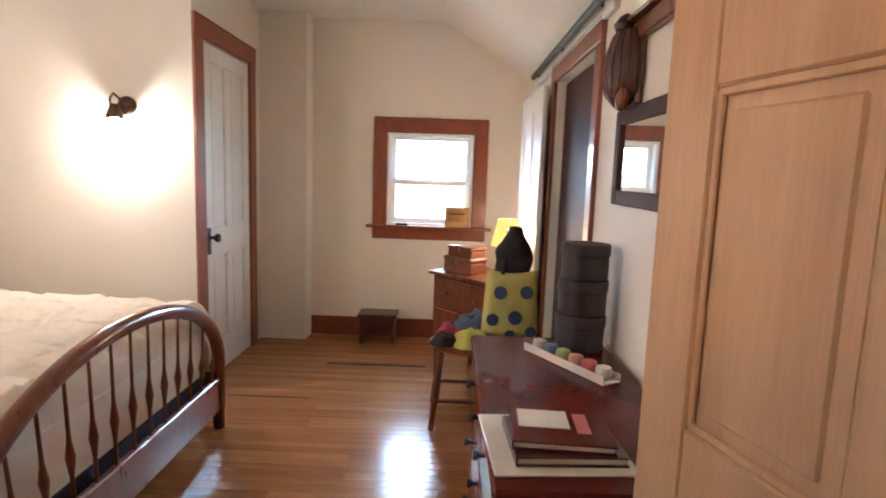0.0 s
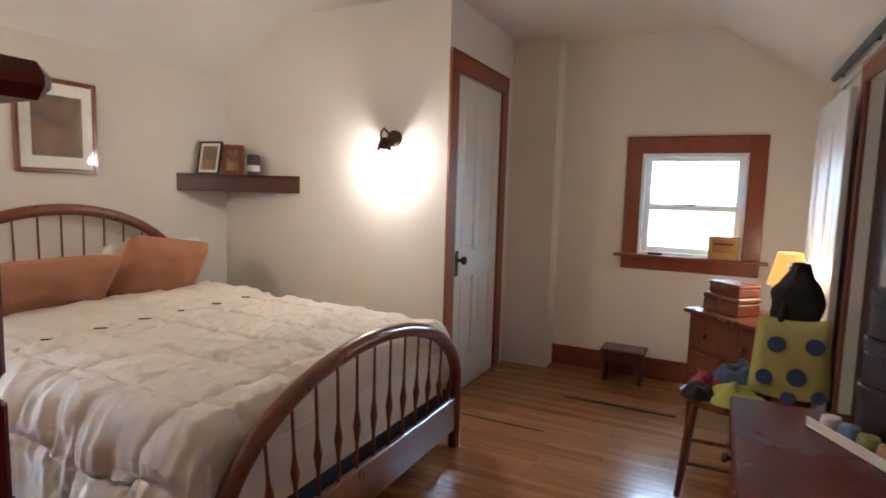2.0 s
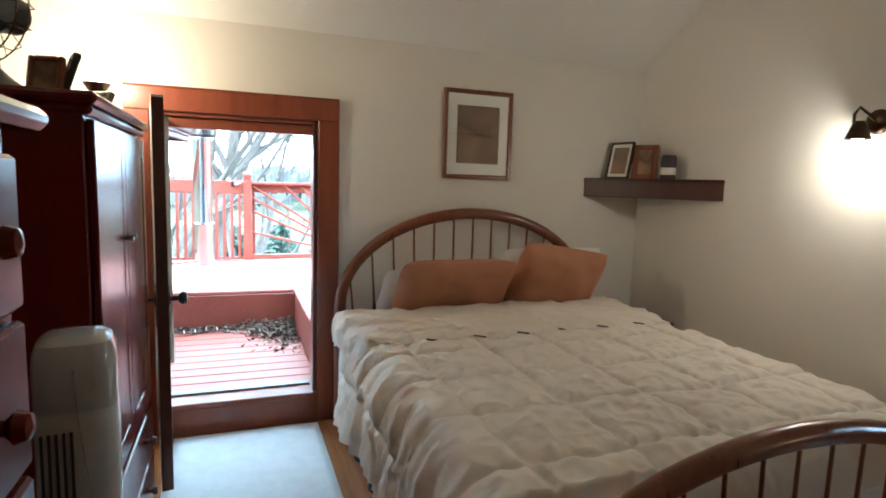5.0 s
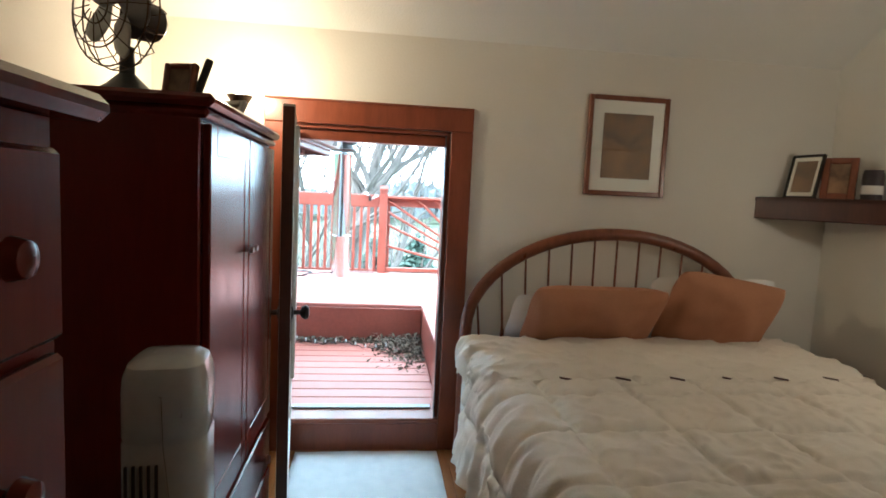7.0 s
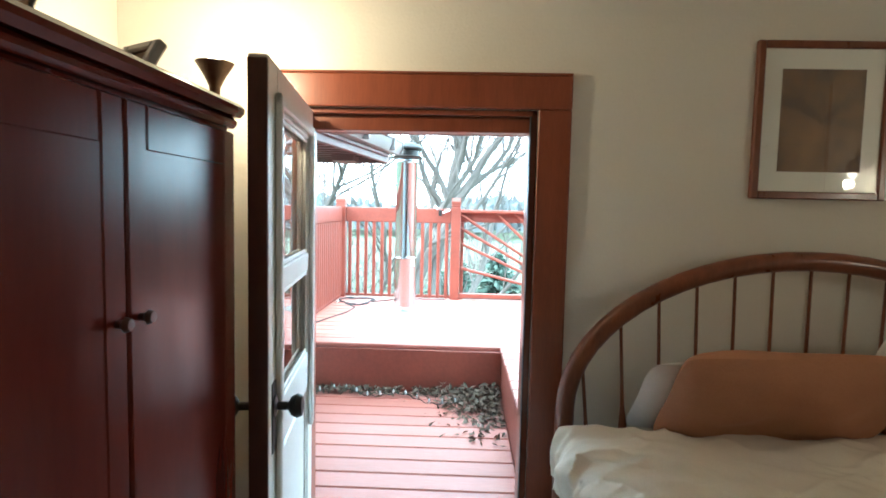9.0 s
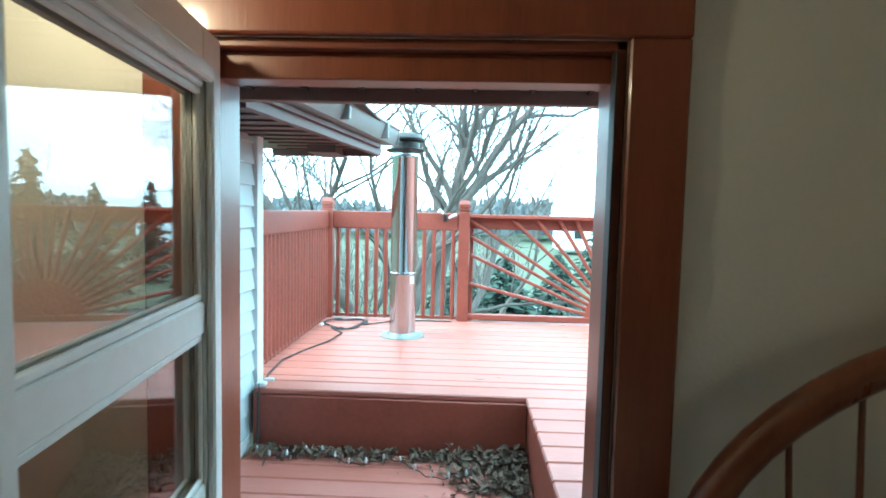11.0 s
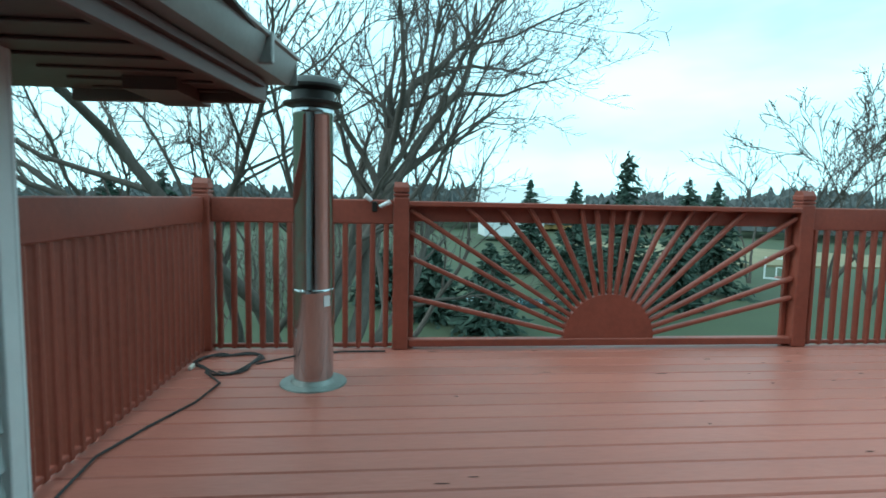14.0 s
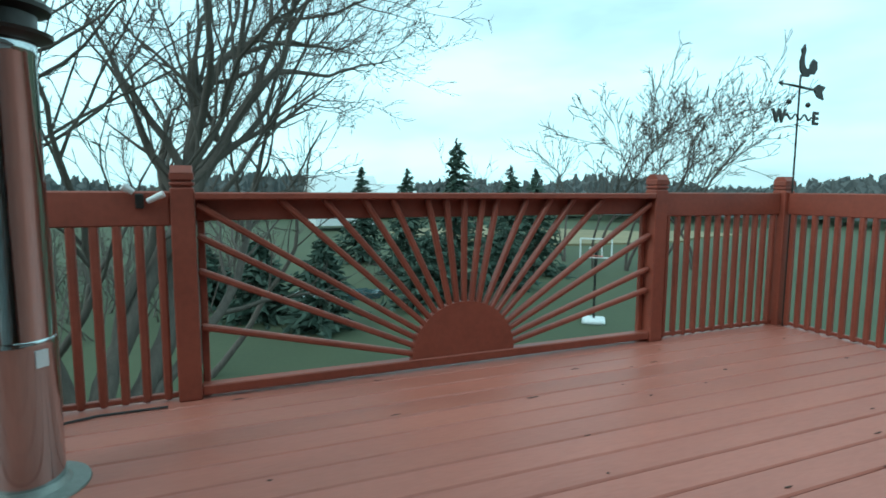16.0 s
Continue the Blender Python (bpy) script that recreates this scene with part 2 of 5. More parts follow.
# ---- mesh helpers ----
class Geo:
    """Vertices and faces gathered for one mesh."""

    def __init__(self):
        self.v, self.f = [], []

    def add(self, verts, faces):
        k = len(self.v)
        self.v.extend(tuple(p) for p in verts)
        self.f.extend(tuple(i + k for i in q) for q in faces)
        return self

    def box(self, lo, hi, c=0.004, m=None):
        """A box with chamfered long edges."""
        d = [abs(hi[i] - lo[i]) for i in range(3)]
        c = min(c, min(d) * 0.35)
        pts = []
        for sx in (0, 1):
            for sy in (0, 1):
                for sz in (0, 1):
                    s = (sx, sy, sz)
                    for a in range(3):
                        pts.append(tuple((hi[i] if s[i] else lo[i]) + (0 if i == a else (-c if s[i] else c)) for i in range(3)))

        def vid(sx, sy, sz, a):
            return (sx * 4 + sy * 2 + sz) * 3 + a
        faces = []
        for a in range(3):
            b, e = (a + 1) % 3, (a + 2) % 3
            for side in (0, 1):
                q = []
                for ub, ue in ((0, 0), (1, 0), (1, 1), (0, 1)):
                    s = [0, 0, 0]
                    s[a], s[b], s[e] = side, ub, ue
                    q.append(vid(*s, a))
                faces.append(tuple(q if side else q[::-1]))
            for ub in (0, 1):
                for ue in (0, 1):
                    s0, s1 = [0, 0, 0], [0, 0, 0]
                    s0[b] = s1[b] = ub
                    s0[e] = s1[e] = ue
                    s1[a] = 1
                    q = [vid(*s0, b), vid(*s1, b), vid(*s1, e), vid(*s0, e)]
                    faces.append(tuple(q if ub == ue else q[::-1]))
        for sx in (0, 1):
            for sy in (0, 1):
                for sz in (0, 1):
                    q = [vid(sx, sy, sz, 0), vid(sx, sy, sz, 1), vid(sx, sy, sz, 2)]
                    faces.append(tuple(q if (sx + sy + sz) % 2 else q[::-1]))
        if m is not None:
            pts = [m @ Vector(p) for p in pts]
        return self.add(pts, faces)

    def tube(self, pts, radii, n=10, cap=True, flat=1.0):
        pts = [Vector(p) for p in pts]
        if not hasattr(radii, "__len__"):
            radii = [radii] * len(pts)
        rings, verts, side = [], [], None
        for i, p in enumerate(pts):
            t = (pts[min(i + 1, len(pts) - 1)] - pts[max(i - 1, 0)]).normalized()
            if side is None:
                side = t.cross(Vector((0, 0, 1)))
                if side.length < 0.1:
                    side = t.cross(Vector((0, 1, 0)))
            side = (side - t * side.dot(t)).normalized()
            up = side.cross(t)
            for k in range(n):
                a = 2 * math.pi * k / n
                verts.append(p + (side * math.cos(a) + up * math.sin(a) * flat) * radii[i])
        faces = [(i * n + k, i * n + (k + 1) % n, (i + 1) * n + (k + 1) % n, (i + 1) * n + k) for i in range(len(pts) - 1) for k in range(n)]
        faces = [q[::-1] for q in faces]
        if cap:
            faces += [tuple(range(n)), tuple(range(len(pts) * n - 1, (len(pts) - 1) * n - 1, -1))]
        return self.add(verts, faces)

    def lathe(self, profile, centre=(0, 0, 0), n=20, m=None):
        """Radius and height pairs turned about the upright axis."""
        verts = []
        for r, z in profile:
            for k in range(n):
                a = 2 * math.pi * k / n
                verts.append((centre[0] + r * math.cos(a), centre[1] + r * math.sin(a), centre[2] + z))
        if m is not None:
            verts = [m @ Vector(p) for p in verts]
        faces = [(i * n + k, i * n + (k + 1) % n, (i + 1) * n + (k + 1) % n, (i + 1) * n + k) for i in range(len(profile) - 1) for k in range(n)]
        faces += [tuple(range(n - 1, -1, -1)), tuple(range((len(profile) - 1) * n, len(profile) * n))]
        return self.add(verts, faces)

    def slab(self, outline, lo, hi, axis="z"):
        """An outline in the plane across an axis, given thickness along it."""
        order = {"x": lambda a, b, c: (c, a, b), "y": lambda a, b, c: (a, c, b), "z": lambda a, b, c: (a, b, c)}[axis]
        n = len(outline)
        verts = [order(a, b, lo) for a, b in outline] + [order(a, b, hi) for a, b in outline]
        faces = [tuple(range(n)), tuple(range(2 * n - 1, n - 1, -1))] + [(i, i + n, (i + 1) % n + n, (i + 1) % n) for i in range(n)]
        return self.add(verts, faces)

    def grid(self, fn, nu, nv):
        verts = [fn(u / nu, v / nv) for u in range(nu + 1) for v in range(nv + 1)]
        faces = [(u * (nv + 1) + v, (u + 1) * (nv + 1) + v, (u + 1) * (nv + 1) + v + 1, u * (nv + 1) + v + 1) for u in range(nu) for v in range(nv)]
        return self.add(verts, faces)

    def mesh(self, name, material, smooth=False, angle=35):
        me = bpy.data.meshes.new(name)
        me.from_pydata(self.v, [], self.f)
        me.materials.append(material)
        bm = bmesh.new()
        bm.from_mesh(me)
        bmesh.ops.recalc_face_normals(bm, faces=bm.faces)
        bm.to_mesh(me)
        bm.free()
        if smooth:
            me.polygons.foreach_set("use_smooth", [True] * len(me.polygons))
            me.set_sharp_from_angle(angle=radians(angle))
        me.update()
        return me


def thing(name, label, category, group="", base=(0, 0, 0)):
    ob = new(name)
    ob.location = base
    ob.empty_display_size = 0.05
    return tagged(ob, label, category, group)


def part(parent, name, geo, material, smooth=True, label="", kind="", angle=35):
    """A mesh under its thing; the geometry is given in the thing's own axes."""
    ob = new(name, geo.mesh(name, material, smooth, angle))
    ob.parent = parent
    return tagged(ob, label, kind=kind)


def solid(name, geo, material, label, category, kind="", smooth=False, group=""):
    return tagged(new(name, geo.mesh(name, material, smooth)), label, category, group, kind)


# ---- the room ----
XW, XO, YN, YS, XC, XE, Y0 = -3.61, -3.74, 4.62, 3.29, -1.69, 0.44, -0.40
DY0, DY1, DZ0, DZ1 = 0.258, 1.092, 0.18, 1.727  # doorway to the deck
WX0, WX1, WZ0, WZ1 = -0.69, 0.02, 0.96, 1.72  # window opening
KY0, KY1, KZ1 = 2.40, 3.33, 1.95  # low closet in the east wall
H0, H1 = 2.2, 2.60  # knee wall, flat ceiling


def structure(name, geo, material, label, smooth=False):
    return solid(name, geo, material, label, "wall", "structure", smooth)


floor = structure("floor", Geo().box((XW, Y0, -0.2), (XE, YN, -0.02), 0), SEAM, "narrow oak strip floor with a warm worn gloss")
floor["category"] = "floor"
g = Geo()
g.box((XO, Y0 - 0.2, -0.2), (XW, DY0, H0 + 0.02), 0).box((XO, DY1, -0.2), (XW, YN + 0.2, H0 + 0.02), 0)
g.box((XO, DY0, DZ1), (XW, DY1, H0 + 0.02), 0).box((XO, DY0, -0.2), (XW, DY1, DZ0 - 0.03), 0)
structure("wall_west", g, PLASTER, "cream plaster knee wall with the deck doorway")
structure("wall_sconce", Geo().box((XW, YS, 0), (XC, YS + 0.1, 2.75), 0), PLASTER, "cream plaster wall behind the bed's side")
g = Geo().box((XC - 0.2, YS + 0.1, 2.15), (XC, 4.19, 2.75), 0).box((XC - 0.2, 4.19, 0), (XC, 4.43, 2.75), 0)
structure("wall_closet", g, PLASTER, "cream plaster wall with the closet doorway")
structure("wall_pilaster", Geo().box((XC - 0.2, 4.43, 0), (-1.315, YN, 2.75), 0), PLASTER, "cream plaster chimney breast in the corner")
g = Geo()
g.box((XW, YN, 0), (WX0, YN + 0.2, 2.75), 0).box((WX1, YN, 0), (XE + 0.2, YN + 0.2, 2.75), 0)
g.box((WX0, YN, 0), (WX1, YN + 0.2, WZ0), 0).box((WX0, YN, WZ1), (WX1, YN + 0.2, 2.75), 0)
structure("wall_north", g, PLASTER, "cream plaster gable wall with a small window")
g = Geo()
g.box((XE, Y0 - 0.2, 0), (XE + 0.2, KY0, H0), 0).box((XE, KY1, 0), (XE + 0.2, YN, H0), 0).box((XE, KY0, KZ1), (XE + 0.2, KY1, H0), 0)
g.box((XE + 0.2, KY0 - 0.1, 0), (XE + 0.25, KY1 + 0.1, KZ1 + 0.1), 0)
structure("wall_east", g, PLASTER, "cream plaster knee wall with a low closet")
structure("wall_south", Geo().box((XW, Y0 - 0.2, 0), (-0.48, Y0, 2.75), 0).box((-0.48, Y0 - 0.2, 0), (XE, Y0, 2.75), 0), PLASTER, "plain cream plaster wall")
g = Geo()
g.slab([(XO, H0 - 0.13), (XO, H0 + 0.07), (-3.1, H1 + 0.15), (-0.15, H1 + 0.15), (XE + 0.2, H0 + 0.03), (XE + 0.2, H0 - 0.17), (XE, H0 - 0.06), (-0.24, H1), (-3.02, H1), (XW, H0)], Y0 - 0.2, YN + 0.2, "y")
ceiling = structure("ceiling", g, CEIL, "textured cream ceiling sloping down to the knee walls")
ceiling["category"] = "ceiling"


def casing(name, axis, plane, out, a0, a1, z0, z1, w=0.115, sill=False, label="reddish stained fir casing round the opening"):
    """Flat boards round an opening in a wall; out is the side that the boards stand on."""
    t = thing(name, label, "trim")
    t["kind"] = "structure"

    def board(nm, lo, hi, c=0.004, deep=0.0):
        q0, q1 = sorted((plane, plane + out * (0.022 + deep)))
        if axis == "x":
            part(t, nm, Geo().box((q0, lo[0], lo[1]), (q1, hi[0], hi[1]), c), FIR)
        else:
            part(t, nm, Geo().box((lo[0], q0, lo[1]), (hi[0], q1, hi[1]), c), FIR)
    board("jamb_board", (a0 - w, z0), (a0, z1))
    board("jamb_board", (a1, z0), (a1 + w, z1))
    board("head_board", (a0 - w, z1), (a1 + w, z1 + w), deep=0.003)
    board("head_cap", (a0 - w, z1 + w), (a1 + w, z1 + w + 0.008), deep=0.007)
    if sill:
        board("stool", (a0 - w - 0.05, z0 - 0.022), (a1 + w + 0.05, z0), deep=0.055)
        board("apron", (a0 - w, z0 - 0.115), (a1 + w, z0 - 0.022))
    return t


casing("trim_deck_door", "x", XW, 1, DY0, DY1, 0.0, DZ1)
g = Geo().box((XO - 0.005, DY0, DZ0 - 0.03), (XW - 0.002, DY0 + 0.022, DZ1), 0.003).box((XO - 0.005, DY1 - 0.022, DZ0), (XW - 0.002, DY1, DZ1), 0.003)
g.box((XO - 0.005, DY0, DZ1 - 0.02), (XW - 0.002, DY1, DZ1), 0.003).box((XO + 0.03, DY0 + 0.02, DZ1 - 0.075), (XO + 0.10, DY1 - 0.02, DZ1 - 0.02), 0.003)
structure("trim_deck_jamb", g, FIR, "reddish stained door jamb and stop")
structure("trim_threshold", Geo().box((XO - 0.05, DY0, DZ0 - 0.03), (XW + 0.03, DY1, DZ0), 0.006).box((XW, DY0, 0.001), (XW + 0.02, DY1, DZ0 - 0.031), 0.003), FIR, "worn wooden threshold above a riser board")
structure("trim_weatherstrip", Geo().box((XO - 0.03, DY0 + 0.03, DZ0), (XO + 0.02, DY1 - 0.03, DZ0 + 0.012), 0.003), GUTTER, "grey metal sill strip")
structure("trim_seal", Geo().box((XW - 0.022, DY1 - 0.0255, DZ0), (XW + 0.017, DY1 - 0.0225, DZ1 - 0.021), 0.001).box((XW - 0.022, DY0 + 0.0225, DZ0), (XW + 0.017, DY0 + 0.0255, DZ1 - 0.021), 0.001), RUBBER, "black rubber weather seal along the door jamb")
casing("trim_closet", "x", XC, 1, 3.40, 4.185, 0.0, 2.15)
casing("trim_window", "y", YN, -1, WX0, WX1, WZ0, WZ1, sill=True)
casing("trim_low_closet", "x", XE, -1, KY0, KY1, 0.0, KZ1, 0.09)
g = Geo().box((-1.315, YN - 0.018, 0), (XE, YN, 0.16), 0.004)
structure("baseboard", g, FIR, "reddish stained fir baseboard")
structure("baseboard_east", Geo().box((XE - 0.018, KY1 + 0.09, 0), (XE, YN - 0.018, 0.16), 0.004).box((XE - 0.018, Y0, 0), (XE, KY0 - 0.09, 0.16), 0.004), FIR, "reddish stained fir baseboard")
structure("baseboard_west", Geo().box((XW, DY1 + 0.115, 0), (XW + 0.018, YS, 0.16), 0.004).box((XW, Y0, 0), (XW + 0.018, DY0 - 0.115, 0.16), 0.004), FIR, "reddish stained fir baseboard")

# window sash
win = thing("window_1", "white double-hung window with clear glass", "window")
win["kind"] = "structure"


def sash(z0, z1, y):
    g = Geo()
    g.box((WX0 + 0.02, y, z0), (WX0 + 0.065, y + 0.03, z1)).box((WX1 - 0.065, y, z0), (WX1 - 0.02, y + 0.03, z1))
    g.box((WX0 + 0.065, y, z0), (WX1 - 0.065, y + 0.03, z0 + 0.04)).box((WX0 + 0.065, y, z1 - 0.035), (WX1 - 0.065, y + 0.03, z1))
    part(win, "sash", g, VINYLW)
    p = part(win, "pane", Geo().box((WX0 + 0.06, y + 0.012, z0 + 0.03), (WX1 - 0.06, y + 0.018, z1 - 0.03), 0), GLASS, False)
    p.visible_shadow = False


sash(WZ0 + 0.02, 1.335, YN + 0.05)
sash(1.305, WZ1 - 0.02, YN + 0.085)
part(win, "frame", Geo().box((WX0, YN + 0.01, WZ0), (WX0 + 0.02, YN + 0.2, WZ1)).box((WX1 - 0.02, YN + 0.01, WZ0), (WX1, YN + 0.2, WZ1)).box((WX0 + 0.02, YN + 0.01, WZ1 - 0.02), (WX1 - 0.02, YN + 0.2, WZ1)).box((WX0 + 0.02, YN + 0.01, WZ0), (WX1 - 0.02, YN + 0.2, WZ0 + 0.02)), VINYLW)
part(win, "sash_lock", Geo().box((-0.36, YN + 0.03, 1.335), (-0.31, YN + 0.05, 1.35)), BRASSK)


def panel_door(name, label, w, h, thick, material, rows, cols=2, stile=0.11, knob=None, glazed=()):
    """A framed door in the plane y = 0, from x = 0 (hinges) to w, with sunk panels in rows of (z0, z1)."""
    t = thing(name, label, "door")
    g = Geo().box((0, 0, 0), (stile, thick, h)).box((w - stile, 0, 0), (w, thick, h))
    edges = [0] + [z for r in rows for z in r] + [h]
    for a in range(0, len(edges), 2):
        g.box((stile, 0, edges[a]), (w - stile, thick, edges[a + 1]))
    pw = (w - 2 * stile - (cols - 1) * 0.09) / cols
    for c in range(1, cols):
        x = stile + c * pw + (c - 1) * 0.09
        for z0, z1 in rows:
            g.box((x, 0, z0), (x + 0.09, thick, z1))
    part(t, "frame", g, material)
    for i, (z0, z1) in enumerate(rows):
        for c in range(cols):
            x = stile + c * (pw + 0.09)
            if i in glazed:
                p = part(t, "pane", Geo().box((x, thick / 2 - 0.003, z0), (x + pw, thick / 2 + 0.003, z1), 0), GLASS, False)
                p.visible_shadow = False
            else:
                part(t, "panel", Geo().box((x - 0.002, thick * 0.3, z0 - 0.002), (x + pw + 0.002, thick * 0.7, z1 + 0.002), 0).box((x + 0.03, thick * 0.18, z0 + 0.03), (x + pw - 0.03, thick * 0.82, z1 - 0.03), 0.012), material)
            for y0, y1 in ((thick * 0.1, thick * 0.3), (thick * 0.7, thick * 0.9)):
                part(t, "moulding", Geo().box((x, y0, z0), (x + 0.014, y1, z1)).box((x + pw - 0.014, y0, z0), (x + pw, y1, z1)).box((x, y0, z0), (x + pw, y1, z0 + 0.014)).box((x, y0, z1 - 0.014), (x + pw, y1, z1)), material)
    if knob:
        z, m = knob
        for s in (-1, 1):
            y = 0 if s < 0 else thick
            prof = [(0.026, 0), (0.026, 0.006), (0.010, 0.010), (0.010, 0.035), (0.022, 0.042), (0.029, 0.055), (0.024, 0.068), (0.008, 0.072)]
            part(t, "knob", Geo().lathe(prof, m=Matrix.Translation((w - 0.055, y, z)) @ Matrix.Rotation(radians(90 if s < 0 else -90), 4, "X")), m)
            part(t, "lock_plate", Geo().box((w - 0.08, y - 0.003 if s < 0 else y, z - 0.11), (w - 0.03, y if s < 0 else y + 0.003, z + 0.06)), m)
    return t


# closet door, shut in its casing
d = panel_door("door_closet", "white painted four-panel closet door, shut, with black knob", 0.775, 2.125, 0.035, WHITEP, [(0.22, 0.80), (0.98, 2.02)], knob=(0.93, BLACK))
d.matrix_world = pose(XC - 0.03, 4.18, 0.012, 0, 0, -90)
d2 = panel_door("door_deck", "white half-glazed deck door, open, with dark knobs", 0.735, 1.61, 0.045, WHITEP, [(0.12, 0.66), (0.78, 1.06), (1.12, 1.50)], cols=1, stile=0.10, knob=(0.80, BLACK), glazed=(1, 2))
part(d2, "storm_frame", Geo().box((0.07, 0.046, 0.52), (0.10, 0.062, 1.54)).box((0.635, 0.046, 0.52), (0.665, 0.062, 1.54)).box((0.07, 0.046, 1.51), (0.665, 0.062, 1.54)), WHITEP)
part(d2, "edge_strip", Geo().box((0.735, 0.001, 0), (0.741, 0.044, 1.60), 0.001), DARKW, label="dark stained door edge")
d2.matrix_world = pose(XW + 0.03, DY0 + 0.004, 0.10, 0, 0, 7.5)
d3 = panel_door("door_low_closet", "white painted low closet door, folded back open", 0.74, 1.92, 0.032, WHITEP, [(0.2, 0.75), (0.9, 1.8)], knob=(0.92, BRONZE))
d3.matrix_world = pose(XE - 0.045, KY1 + 0.02, 0.015, 0, 0, 92.0)
d4 = panel_door("door_entrance", "bare pine panelled door, standing open into the room", 0.84, 2.05, 0.038, PINE, [(0.22, 0.84), (1.0, 1.52)], stile=0.115)
for hz in (0.55, 0.68, 0.82):
    part(d4, "peg", Geo().lathe([(0.008, 0), (0.006, 0.03), (0.012, 0.036), (0.009, 0.046)], m=Matrix.Translation((0.80, 0.038, hz)) @ Matrix.Rotation(radians(-90), 4, "X")), BLACK)
d4.matrix_world = pose(0.425, 0.105, 0.01, 0, 0, 104.5)
structure("trim_entrance", Geo().box((0.36, 0.05, 0), (XE, 0.10, 2.1), 0.004), PINE, "bare pine door jamb")
# dark brown panel across the low closet opening
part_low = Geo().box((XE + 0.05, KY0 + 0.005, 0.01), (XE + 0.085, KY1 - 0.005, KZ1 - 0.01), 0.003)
structure("closet_panel", part_low, MATTEW, "dark brown panel filling the low closet opening")


# ---- bed ----
def bed():
    t = thing("bed", "queen bed with arched spindle head and footboard, cream quilted duvet", "bed")
    yc, a = 2.005, 0.80

    def arch(x, zs, rise, rad, zlow):
        pts = [(x, yc - a, zlow), (x, yc - a, (zlow + zs) / 2)]
        pts += [(x, yc - a * math.cos(math.pi * k / 28), zs + rise * math.sin(math.pi * k / 28)) for k in range(29)]
        pts += [(x, yc + a, (zlow + zs) / 2), (x, yc + a, zlow)]
        part(t, "arch", Geo().tube(pts, rad, 12), BED)

    def spindle(x, y, z0, z1, lean=0.0):
        n = 14
        pts, rad = [], []
        for k in range(n + 1):
            f = k / n
            pts.append((x, y + lean * f, z0 + (z1 - z0) * f))
            bulge = math.exp(-((f - 0.36) / 0.09) ** 2)
            rad.append(0.0075 + 0.0095 * bulge - 0.002 * f)
        part(t, "spindle", Geo().tube(pts, rad, 8), BED)

    for x, zs, rise, base in ((XW + 0.10, 0.70, 0.53, 0.42), (-1.365, 0.38, 0.41, 0.285)):
        arch(x, zs, rise, 0.033, 0.0)
        for k in range(13):
            y = yc - a * 0.88 + a * 1.76 * k / 12
            lean = (y - yc) * 0.06
            z1 = zs + rise * math.sqrt(max(1 - ((y + lean - yc) / a) ** 2, 0)) - 0.02
            spindle(x, y, base, z1, lean)
    part(t, "foot_board", Geo().box((-1.382, yc - a, 0.10), (-1.350, yc + a, 0.285), 0.006), BED)
    part(t, "head_board", Geo().box((XW + 0.085, yc - a, 0.30), (XW + 0.115, yc + a, 0.42), 0.006), BED)
    for y in (yc - a + 0.03, yc + a - 0.055):
        part(t, "side_rail", Geo().box((XW + 0.12, y, 0.2), (-1.385, y + 0.025, 0.33), 0.004), BED)
    part(t, "mattress", Geo().box((XW + 0.14, yc - 0.745, 0.33), (-1.41, yc + 0.745, 0.60), 0.05), SHEET)
    part(t, "box_spring", Geo().box((XW + 0.14, yc - 0.735, 0.21), (-1.41, yc + 0.735, 0.325), 0.01), NAVY)

    def skirt(u, v):
        x = XW + 0.20 + 1.98 * u
        return (x, yc - 0.785 + 0.012 * math.sin(x * 44) + 0.01 * math.sin(x * 17), 0.02 + 0.33 * v)
    part(t, "bed_skirt", Geo().grid(skirt, 120, 4), NAVY, label="navy gathered bed skirt")

    def duvet(u, v):
        run = 0.62 + (2.55 - 0.62) * u
        over = max(run - 2.14, 0)
        x = XW + min(run, 2.14) + 0.055 * math.sin(min(over / 0.055, math.pi / 2))
        s = -1.17 + 2.22 * v  # across the bed, hanging over both sides
        half = 0.745
        r = 0.10
        if abs(s) < half:
            y, z, nrm = s, 0.675, 1.0
        else:
            o = abs(s) - half
            ang = min(o / r, math.pi / 2)
            y = math.copysign(half + r * math.sin(ang), s)
            z = 0.675 - r * (1 - math.cos(ang)) - max(o - r * math.pi / 2, 0)
            nrm = math.cos(ang)
            y += math.copysign(max(o - r, 0) * (0.16 + 0.05 * math.sin(x * 9)), s)
        cu, cv = x * 3.1, s * 3.1
        seam = min(abs(math.sin(math.pi * cu)), abs(math.sin(math.pi * cv)))
        puff = 1 - math.exp(-(seam / 0.16) ** 1.5) + 0.35 * math.sin(math.pi * (cu % 1)) * math.sin(math.pi * (cv % 1))
        nz = noise.noise(Vector((x * 7, s * 7, 3))) * 0.012 + noise.noise(Vector((x * 17, s * 17, 9))) * 0.006 + noise.noise(Vector((x * 34, s * 13, 2))) * 0.004
        fold = (noise.noise(Vector((x * 5.5, s * 1.2, 1.5))) * 0.035 + noise.noise(Vector((x * 9 + s * 4, s * 2, 4))) * 0.02) * min(max((abs(s) - 0.55) / 0.3, 0), 1)
        hang = min(max((abs(s) - 0.5) / 0.3, 0), 1)
        crease = (1 - abs(noise.noise(Vector((x * 11 + s * 5, s * 9 - x * 3, 6))))) ** 6
        crease += 0.8 * (1 - abs(noise.noise(Vector((x * 6, s * 15, 2.5))))) ** 7
